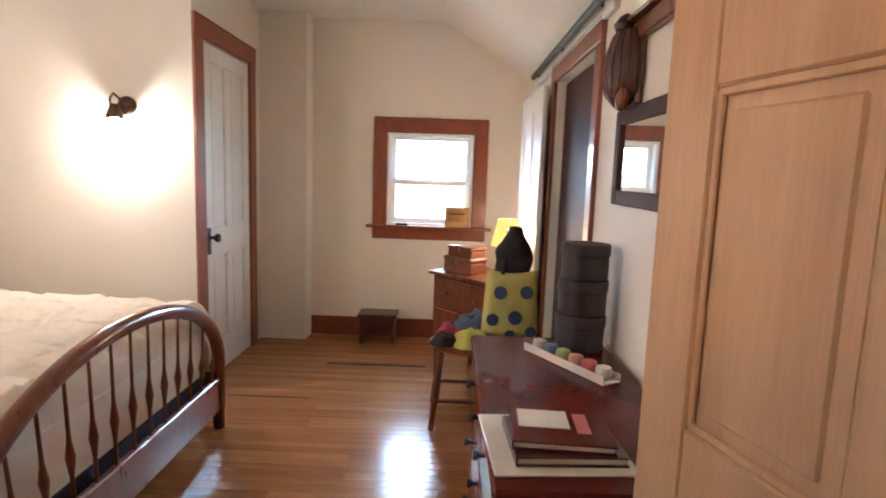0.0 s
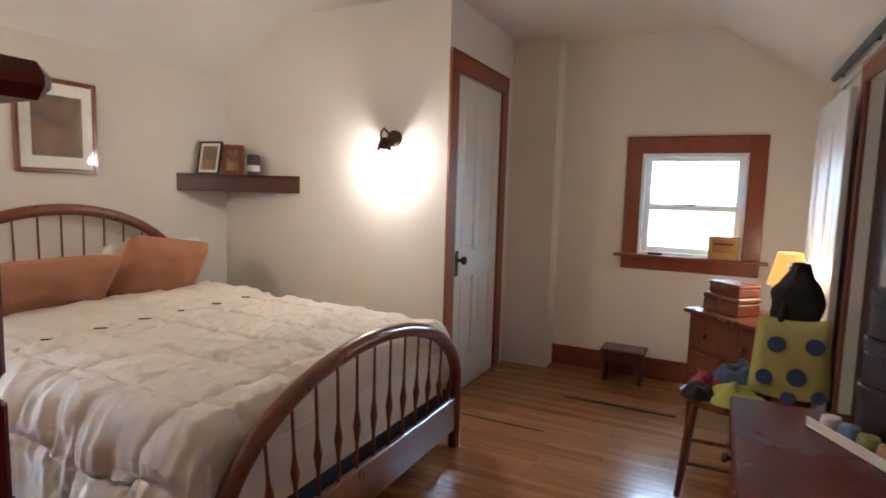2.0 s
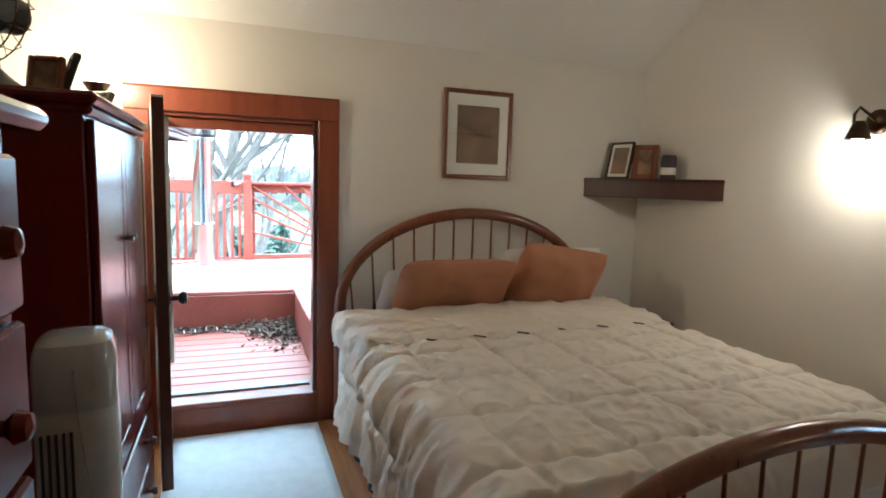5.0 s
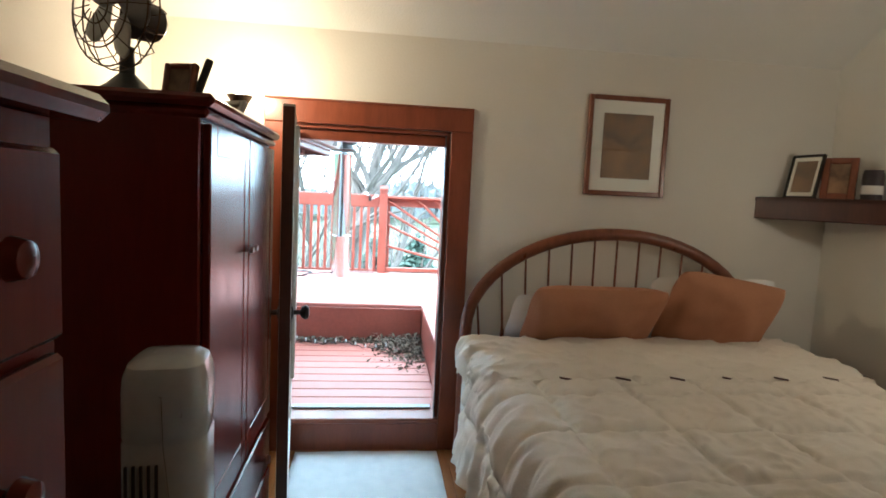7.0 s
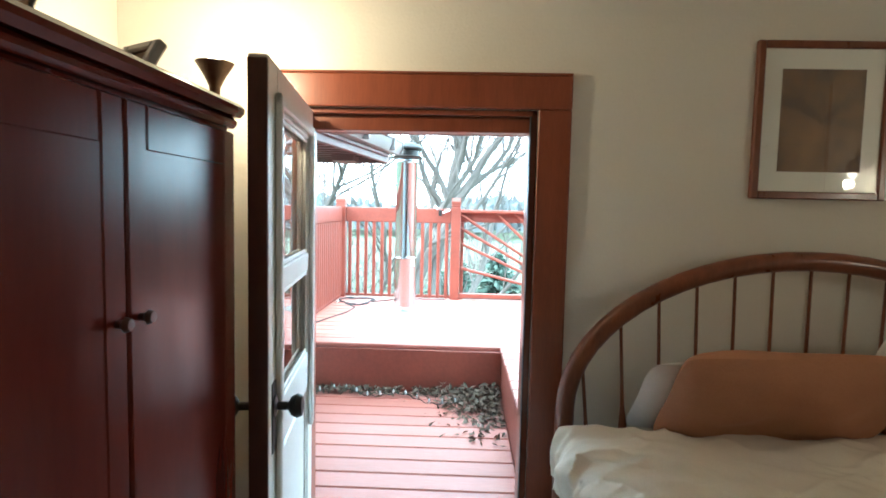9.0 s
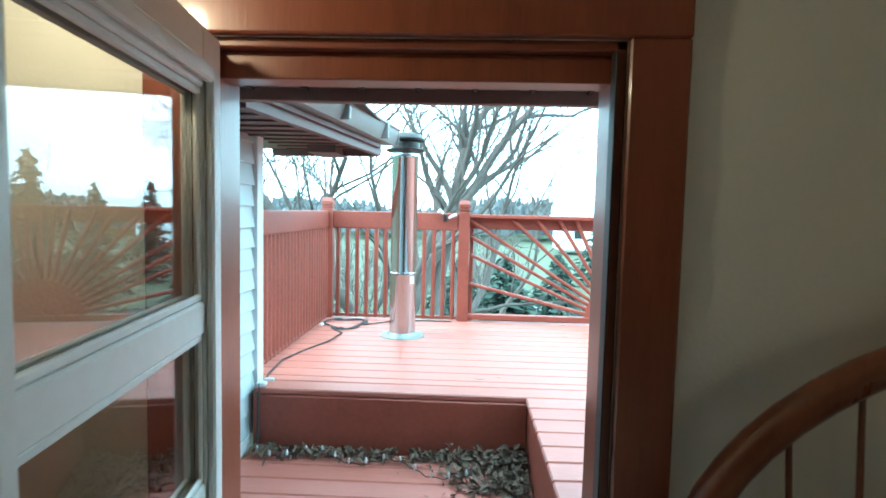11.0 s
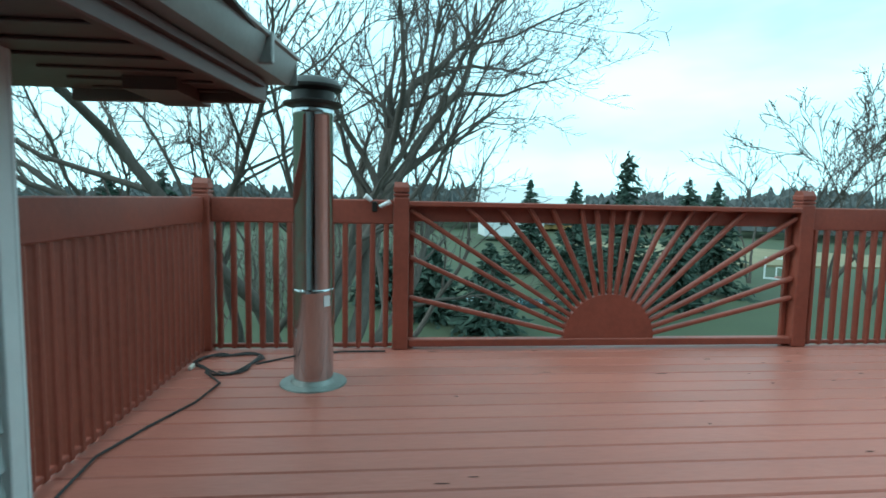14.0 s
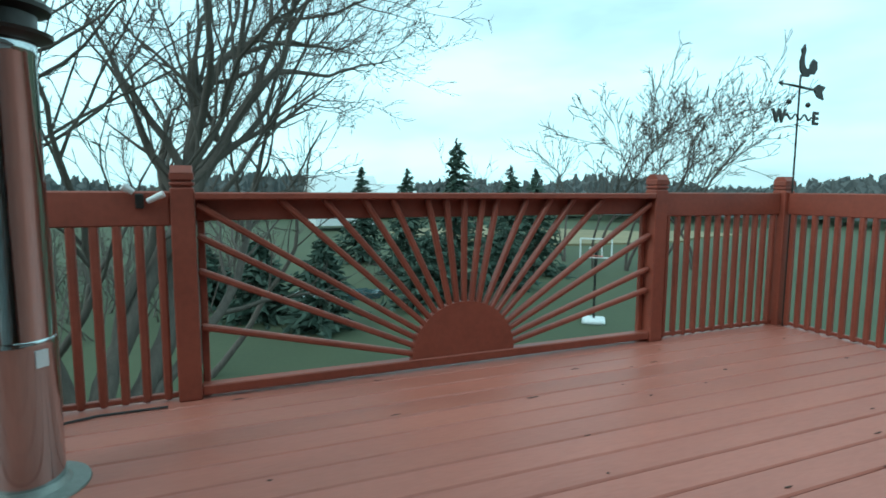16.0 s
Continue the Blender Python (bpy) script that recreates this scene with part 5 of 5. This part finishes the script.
# eaves
e = Geo().box((-4.21, -0.9, 1.755), (XO - 0.03, 6.0, 1.775), 0.002)
structure("soffit_main", e, SOFFIT, "brown vented soffit under the main eave")
g = Geo()
for k in range(24):
    g.box((-4.205, -0.22 + k * 0.17, 1.746), (XO - 0.032, -0.204 + k * 0.17, 1.755), 0.002)
structure("soffit_battens", g, DARKGAP, "dark joints of the brown soffit")
structure("fascia_main", Geo().box((-4.245, -0.9, 1.715), (-4.212, 6.0, 1.90), 0.004), SOFFIT, "brown fascia board of the main eave")
structure("roof_main", Geo().slab([(-4.31, 1.90), (XO, 2.30), (-1.6, 4.3), (2.0, 2.3), (2.0, 2.38), (-1.6, 4.45), (-4.33, 1.99)], -0.9, 6.0, "y"), SHINGLE, "dark shingled roof above the room")
# side eave takes the darker soffit copy, shade painted into its brown
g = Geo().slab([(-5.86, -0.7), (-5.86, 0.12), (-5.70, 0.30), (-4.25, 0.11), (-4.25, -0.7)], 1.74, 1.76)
structure("soffit_side", g, SHADEDSOFFIT, "brown panelled soffit of the side eave")
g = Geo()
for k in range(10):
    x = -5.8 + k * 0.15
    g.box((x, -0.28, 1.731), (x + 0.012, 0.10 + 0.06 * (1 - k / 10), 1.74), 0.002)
structure("soffit_side_battens", g, SHADEDSOFFIT, "raised joints of the side soffit")
gm = Matrix.Translation((-5.80, 0.36, 0)) @ Matrix.Rotation(math.atan2(-0.19, 1.48), 4, "Z")
structure("fascia_side", Geo().box((0.02, -0.10, 1.70), (1.57, -0.07, 1.86), 0.004, gm).box((0.0, -0.75, 1.70), (0.03, -0.1, 1.86), 0.004, gm).slab([(-5.93, 1.70), (-5.60, 1.70), (-5.60, 1.78), (-5.93, 1.86)], -0.1, 0.06, "y"), SHADEDSOFFIT, "brown fascia boards of the side eave")
t = thing("gutter", "grey metal roof gutter with a rolled lip", "gutter")
prof = [(-0.07, 1.765), (0.0, 1.765), (0.018, 1.80), (0.03, 1.845), (0.04, 1.85), (0.04, 1.86), (0.024, 1.86), (0.008, 1.80), (-0.06, 1.775), (-0.06, 1.86), (-0.07, 1.86)]
gg = Geo().slab(prof, 0.0, 1.57, "x")
gg.v = [tuple(gm @ Vector(p)) for p in gg.v]
part(t, "trough", gg, GUTTER)
ge = Geo().box((-0.004, -0.07, 1.765), (0.0, 0.03, 1.86), 0.001, gm)
part(t, "end_cap", ge, GUTTER)
for q in (0.28, 0.9):
    part(t, "strap", Geo().box((q, -0.005, 1.77), (q + 0.02, 0.046, 1.863), 0.004, gm), GUTTER)
structure("roof_side", Geo().slab([(-0.75, 1.93), (0.34, 1.842), (0.34, 1.852), (-0.75, 1.96)], -5.9, -4.27, "x"), SHINGLE, "dark shingled roof of the side wing")

# ---- leaves ----
rng = random.Random(5)
g = Geo()
for k in range(1500):
    u = rng.random()
    if u < 0.62:
        y = 1.10 - abs(rng.gauss(0, 0.16))
        x = -5.17 + abs(rng.gauss(0, 0.26))
        z = max(0, 0.07 - 0.16 * (x + 5.17)) * rng.random()
    else:
        y = rng.uniform(-0.24, 1.10)
        x = -5.175 + abs(rng.gauss(0, 0.055))
        z = 0.03 * rng.random()
    if x > -4.36 or y < -0.25:
        continue
    s = rng.uniform(0.012, 0.03)
    m = Matrix.Translation((x, y, LZ + 0.006 + z)) @ Euler((rng.gauss(0, 0.5), rng.gauss(0, 0.5), rng.uniform(0, 6.3))).to_matrix().to_4x4()
    g.add([m @ Vector(p) for p in ((-s, 0, 0), (-0.2 * s, 0.45 * s, 0.2 * s), (s, 0, 0.05 * s), (-0.2 * s, -0.45 * s, 0.2 * s))], [(0, 1, 2), (0, 2, 3)])
solid("leaf_litter", g, LEAF, "drift of dry brown leaves against the deck step", "leaves", "stuff")

# ---- grounds ----
GZ = -3.4


def hill(u, v):
    r = 0.3 * (4000.0 ** u)
    a = 2 * math.pi * v
    x, y = -4 + r * math.cos(a), 1 + r * math.sin(a)
    z = GZ + 0.25 * noise.noise(Vector((x * 0.05, y * 0.05, 0))) + min(max((r - 40) / 160, 0), 1) * 2.2
    return (x, y, z)


solid("ground", Geo().grid(hill, 60, 96), GRASS, "wide winter lawn, green with pale patches", "ground", "structure", True)


def polar(az, d, z=0.0):
    """A place seen from the deck at a bearing north of west."""
    return Vector((-4.3 - d * math.cos(radians(az)), 0.8 + d * math.sin(radians(az)), z))


def patch(name, az, d, w, l, material, label, cat):
    c = polar(az, d, GZ + 0.30)
    solid(name, Geo().slab([(c.x + l * math.cos(k * math.pi / 12) * (1 + 0.2 * math.sin(3 * k)), c.y + w * math.sin(k * math.pi / 12) * (1 + 0.2 * math.cos(2 * k))) for k in range(24)], GZ - 0.2, c.z), material, label, cat, "structure")


patch("meadow", 35, 60, 18, 12, MEADOW, "tan patch of dead meadow grass", "meadow")
patch("water", 10, 24, 3.0, 1.0, POND, "small still pond on the lawn", "pond")


def limb(g, p, d, r, ln, depth, rng, spread, up, minr, kids=3):
    """A tapering, wandering branch with side branches."""
    n = max(4, int(ln / 0.42))
    pts, rad, dd = [p.copy()], [r], d.normalized()
    marks = []
    for k in range(n):
        dd = (dd + Vector((rng.gauss(0, 1), rng.gauss(0, 1), rng.gauss(0, 1) + up)) * (0.13 if depth > 1 else 0.2)).normalized()
        pts.append(pts[-1] + dd * ln / n)
        rad.append(max(r * (1 - 0.72 * (k + 1) / n), minr))
        marks.append((pts[-1], dd.copy(), rad[-1], (k + 1) / n))
    g.tube(pts, rad, 7 if r > 0.08 else 5 if r > 0.03 else 3, False)
    if depth <= 0:
        return
    for q, e, rr, f in marks:
        if (f < 0.38 and depth > 1) or rng.random() < (0.2 if depth > 1 else 0.45):
            continue
        for _ in range(kids if f > 0.9 else 1):
            side = Vector((rng.gauss(0, 1), rng.gauss(0, 1), rng.gauss(0, 1)))
            side = (side - e * side.dot(e)).normalized()
            limb(g, q, e + side * rng.uniform(0.5, 1.1) * spread, max(rr * rng.uniform(0.45, 0.75), minr), ln * rng.uniform(0.26, 0.5), depth - 1, rng, spread, up, minr, kids)


def bare_tree(label, base, stems, seed, depth=3, minr=0.006, up=0.25):
    t = thing("bare_tree", label, "tree", base=base)
    rng = random.Random(seed)
    trunk = Geo()
    for d, r, ln in stems:
        limb(trunk, Vector((d[0] * 0.15, d[1] * 0.15, -0.3)), Vector(d), r, ln, depth, rng, 0.8, up, minr)
    part(t, "trunk_and_limbs", trunk, BARK, angle=80)


b0 = polar(-9, 11.0, GZ)
bare_tree("large leafless multi-stemmed tree beyond the railing", b0, [((-0.3, -0.6, 1.6), 0.19, 9.5), ((-0.15, -0.1, 1.6), 0.22, 10.5), ((-0.35, 0.35, 1.5), 0.24, 10.5), ((-0.2, -0.32, 1.7), 0.12, 9.5), ((-0.3, 0.8, 1.3), 0.13, 9.0)], 4, 4, 0.0065)
bare_tree("leafless tree with long spreading limbs", polar(-2, 15, GZ), [((-0.4, 0.35, 1.5), 0.14, 8.0), ((-0.3, 0.95, 1.1), 0.10, 7.0)], 17, 3, 0.008, 0.2)
bare_tree("leafless tree with fine upright branches", polar(-16, 13, GZ), [((-0.1, -0.35, 1.6), 0.13, 8.5), ((-0.2, 0.1, 1.6), 0.12, 9.0), ((0.0, 0.45, 1.5), 0.10, 8.0)], 23, 3, 0.008, 0.3)
for k, (az, d, s) in enumerate(((38, 33, 0.9), (41, 35, 1.0), (44, 34, 0.95), (47, 37, 0.9), (35, 38, 0.8), (27, 40, 0.75), (-27, 30, 0.9), (-21, 27, 0.8), (-14, 32, 1.0), (2, 36, 0.9), (-5, 40, 1.0))):
    bare_tree("slender leafless tree across the lawn", polar(az, d, GZ + 0.2), [((0.1, 0.2, 1.5), 0.11 * s, 9.0 * s), ((-0.1, -0.25, 1.5), 0.09 * s, 8.0 * s)], 30 + k, 2 if k > 3 else 3, 0.016, 0.35)


def spruce(label, base, h, w, seed):
    """A tapered trunk and many drooping needle sprays."""
    t = thing("spruce_tree", label, "tree", base=base)
    rng = random.Random(seed)
    part(t, "trunk", Geo().tube([(0, 0, -0.3), (0, 0, h * 0.5), (0, 0, h)], [0.05 * w, 0.03 * w, 0.01], 7), BARK)
    g = Geo()
    for i in range(330):
        f = (i + rng.random()) / 330
        f = 1 - (1 - f) ** 0.72
        z = h * (0.05 + 0.95 * f)
        a = rng.uniform(0, 2 * math.pi)
        rr = (w * (1 - f) ** 0.9 + 0.10) * rng.uniform(0.4, 1.2) * (1 + 0.25 * noise.noise(Vector((a, z * 1.3, seed))))
        tilt = -0.10 - 0.30 * (1 - f)
        for k in range(4):
            f2 = (k + 1) / 4
            c = Vector((math.cos(a) * rr * f2, math.sin(a) * rr * f2, z + tilt * rr * f2 + 0.12 * rr * f2 ** 3 + rng.gauss(0, 0.05)))
            m = Matrix.Translation(c) @ Euler((rng.gauss(0, 0.5), 0.3 + rng.gauss(0, 0.35), a + rng.gauss(0, 0.6))).to_matrix().to_4x4()
            q = (0.11 + 0.10 * rr) * rng.uniform(0.6, 1.4)
            g.add([m @ Vector(p) for p in ((-q, 0, 0), (0, q * 0.45, -0.05), (q * 1.2, 0, 0.02), (0, -q * 0.45, -0.05), (0, 0, 0.05))], [(0, 1, 4), (1, 2, 4), (2, 3, 4), (3, 0, 4)])
    part(t, "needles", g, SPRUCE, False)


for k, (az, d, h, w) in enumerate(((4.5, 21, 2.9, 1.5), (10.5, 19, 3.1, 1.35), (-0.5, 24, 2.4, 1.5), (24, 24, 6.6, 1.9), (19, 29, 5.6, 1.7), (21, 22, 2.9, 1.7), (29, 27, 3.0, 1.5), (32, 32, 5.8, 1.8), (-26, 30, 5.6, 2.0), (14.5, 36, 6.0, 1.6), (29.5, 42, 6.4, 2.2), (-21.5, 34, 6.0, 2.0))):
    spruce("dark blue-green spruce on the lawn", polar(az, d, GZ + 0.1), h, w, 60 + k)

# far hedge and woods: uneven clumps in a long band
rng = random.Random(8)
g = Geo()
for k in range(4600):
    az = rng.uniform(-75, 85)
    d = rng.uniform(75, 150)
    c = polar(az, d, GZ + 1.5)
    hgt = rng.uniform(2.6, 5.4) * (0.8 + 0.5 * noise.noise(Vector((az * 0.09, 0, 0)))) * d / 100
    w = rng.uniform(0.4, 1.5)
    m = Matrix.Translation(c) @ Matrix.Rotation(rng.uniform(0, 6.3), 4, "Z")
    pts = [(-w, 0, 0), (0, w, 0), (w, 0, 0), (0, -w, 0), (-0.6 * w, 0.3 * w, hgt * 0.7), (0.2 * w, 0.5 * w, hgt), (0.6 * w, -0.2 * w, hgt * 0.8), (-0.1 * w, -0.5 * w, hgt * 0.9)]
    g.add([m @ Vector(p) for p in pts], [(0, 1, 5, 4), (1, 2, 6, 5), (2, 3, 7, 6), (3, 0, 4, 7), (4, 5, 6, 7)])
solid("far_woods", g, WOODS, "low grey-blue band of leafless woods on the horizon", "woods", "stuff")
# brush under the big tree
g = Geo()
for k in range(420):
    az, d = rng.uniform(-40, 6), rng.uniform(20, 38)
    p = polar(az, d, GZ)
    top = p + Vector((rng.gauss(0, 0.7), rng.gauss(0, 0.7), rng.uniform(1.4, 4.2)))
    g.tube([p, (p + top) / 2 + Vector((rng.gauss(0, 0.2), rng.gauss(0, 0.2), 0)), top], [0.03, 0.02, 0.008], 3, False)
    for q in range(5):
        s = p.lerp(top, rng.uniform(0.35, 0.95))
        g.tube([s, s + Vector((rng.gauss(0, 0.5), rng.gauss(0, 0.5), rng.uniform(0.1, 0.8)))], [0.014, 0.005], 3, False)
solid("brush", g, TWIG, "tangle of thin leafless brush beyond the deck", "brush", "stuff")


def house(az, d, w, h, m):
    t = thing("distant_house", "distant pale house with a grey roof", "house", base=polar(az, d, GZ + 0.8))
    part(t, "wall", Geo().box((-w / 3, -w / 2, 0), (w / 3, w / 2, h), 0.02), m)
    part(t, "roof", Geo().slab([(-w / 3 - 0.4, h), (w / 3 + 0.4, h), (0, h + w * 0.28)], -w / 2 - 0.4, w / 2 + 0.4, "y"), CORNER)
    for k in (-0.25, 0.2):
        part(t, "window", Geo().box((w / 3, k * w, h * 0.35), (w / 3 + 0.05, k * w + 0.9, h * 0.75), 0.01), BLACK)


house(12.5, 62, 6.5, 3.5, WHITEB)
house(17, 80, 7, 2.6, KRAFT)

t = thing("basketball_hoop", "portable basketball hoop with white backboard on the lawn", "basketball hoop", base=polar(38, 20.5, GZ + 0.05))
hm = Matrix.Rotation(radians(-38), 4, "Z")
part(t, "base", Geo().box((-0.35, -0.4, 0), (0.45, 0.4, 0.16), 0.05, hm), WHITEB)
part(t, "pole", Geo().tube([(0, 0, 0.1), (0, 0, 2.7)], 0.045, 10), BLACK)
part(t, "arm", Geo().tube([(0, 0, 2.5), tuple(hm @ Vector((0.35, 0, 2.75)))], 0.03, 8), BLACK)
g = Geo()
for lo, hi in (((0.36, -0.55, 2.35), (0.39, -0.50, 3.05)), ((0.36, 0.50, 2.35), (0.39, 0.55, 3.05)), ((0.36, -0.5, 3.0), (0.39, 0.5, 3.05)), ((0.36, -0.5, 2.35), (0.39, 0.5, 2.40)), ((0.36, -0.22, 2.45), (0.39, -0.18, 2.75)), ((0.36, 0.18, 2.45), (0.39, 0.22, 2.75)), ((0.36, -0.18, 2.72), (0.39, 0.18, 2.75))):
    g.box(lo, hi, 0.004, hm)
part(t, "backboard", g, WHITEB)
part(t, "rim", Geo().tube([tuple(hm @ Vector((0.65 + 0.23 * math.cos(k * math.pi / 10), 0.23 * math.sin(k * math.pi / 10), 2.45))) for k in range(21)], 0.012, 6), COLORS[1])

# ---- pieces ----
def pieces(parent, name, boxes, material, c=0.003, vmax=300):
    """Boards of one surface: equal ones share a mesh; those past the limit join into one part."""
    cache = {}
    rest = Geo()
    for i, (lo, hi) in enumerate(boxes):
        if i >= vmax:
            rest.box(lo, hi, c)
            continue
        size = tuple(round(hi[k] - lo[k], 4) for k in range(3))
        if size not in cache:
            cache[size] = Geo().box(tuple(-s / 2 for s in size), tuple(s / 2 for s in size), c).mesh(name, material)
        ob = new(name, cache[size])
        ob.parent = parent
        ob.location = [(hi[k] + lo[k]) / 2 for k in range(3)]
    if rest.v:
        tagged(part(parent, name + "s", rest, material, False), kind="stuff")


# clapboards
for k in range(15):
    z0 = 0.2525 + k * 0.1035
    if z0 > 1.73:
        break
    z1 = min(z0 + 0.1035, 1.76)
    part(side, "clapboard", Geo().slab([(-0.285, z0), (-0.262, z0), (-0.262, z0 + 0.008), (-0.279, z1), (-0.285, z1)], -5.256, XO - 0.03, "x"), SIDING, False)
# deck boards, running along the house
boxes = []
x = -7.10
while x < -5.36:
    boxes.append(((x, -0.37, DZ - 0.03), (min(x + 0.135, -5.335), 4.46, DZ + rng.uniform(-0.0012, 0.0012))))
    x += 0.140
boxes.append(((-5.33, -0.245, DZ - 0.03), (-5.195, 4.46, DZ)))
x = -5.19
while x < XO - 0.05:
    boxes.append(((x, 1.108, DZ - 0.03), (min(x + 0.135, XO - 0.031), 4.46, DZ + rng.uniform(-0.0012, 0.0012))))
    x += 0.140
pieces(deck, "deck_board", boxes, DECK, 0.006)
boxes = []
x = -5.178
while x < XO - 0.06:
    boxes.append(((x, -0.26, LZ - 0.03), (min(x + 0.135, XO - 0.031), 1.114, LZ)))
    x += 0.140
pieces(low, "deck_board", boxes, DECK, 0.006)
rng = random.Random(44)
for k in range(26):
    x, y = rng.uniform(-7.0, -5.4), rng.uniform(0.7, 4.3)
    w, l = rng.uniform(0.003, 0.006), rng.uniform(0.008, 0.035)
    part(deck, "knot", Geo().slab([(x + w * math.cos(a * math.pi / 5) * rng.uniform(0.6, 1.2), y + l * math.sin(a * math.pi / 5) * rng.uniform(0.7, 1.1)) for a in range(10)], DZ + 0.0016, DZ + 0.0024), DARKGAP, False)
# oak strips, running across the room
rng = random.Random(21)
boxes = []
y = Y0
while y < YN - 0.01:
    x = XW
    while x < XE - 0.01:
        ln = rng.choice((0.9, 1.2, 1.5, 1.8))
        x1 = min(x + ln, XE)
        if XE - x1 < 0.25:
            x1 = XE
        if not (y > YS and x1 < XC - 0.2):
            boxes.append(((x, y, -0.02), (x1 - 0.0008, min(y + 0.0566, YN), 0.0)))
        x = x1
    y += 0.057
part(floor, "dark_strip", Geo().box((-1.02, 3.862, 0.0), (-0.30, 3.892, 0.003), 0.001).box((-1.55, 3.228, 0.0), (-0.98, 3.242, 0.002), 0.0008), MATTEW, label="dark worn strips let into the floor")
boxes.sort(key=lambda b: abs((b[0][1] + b[1][1]) / 2 - 3.0) + (0 if b[1][0] > -1.6 else 3))
pieces(floor, "floorboard", boxes, OAK, 0.0008)
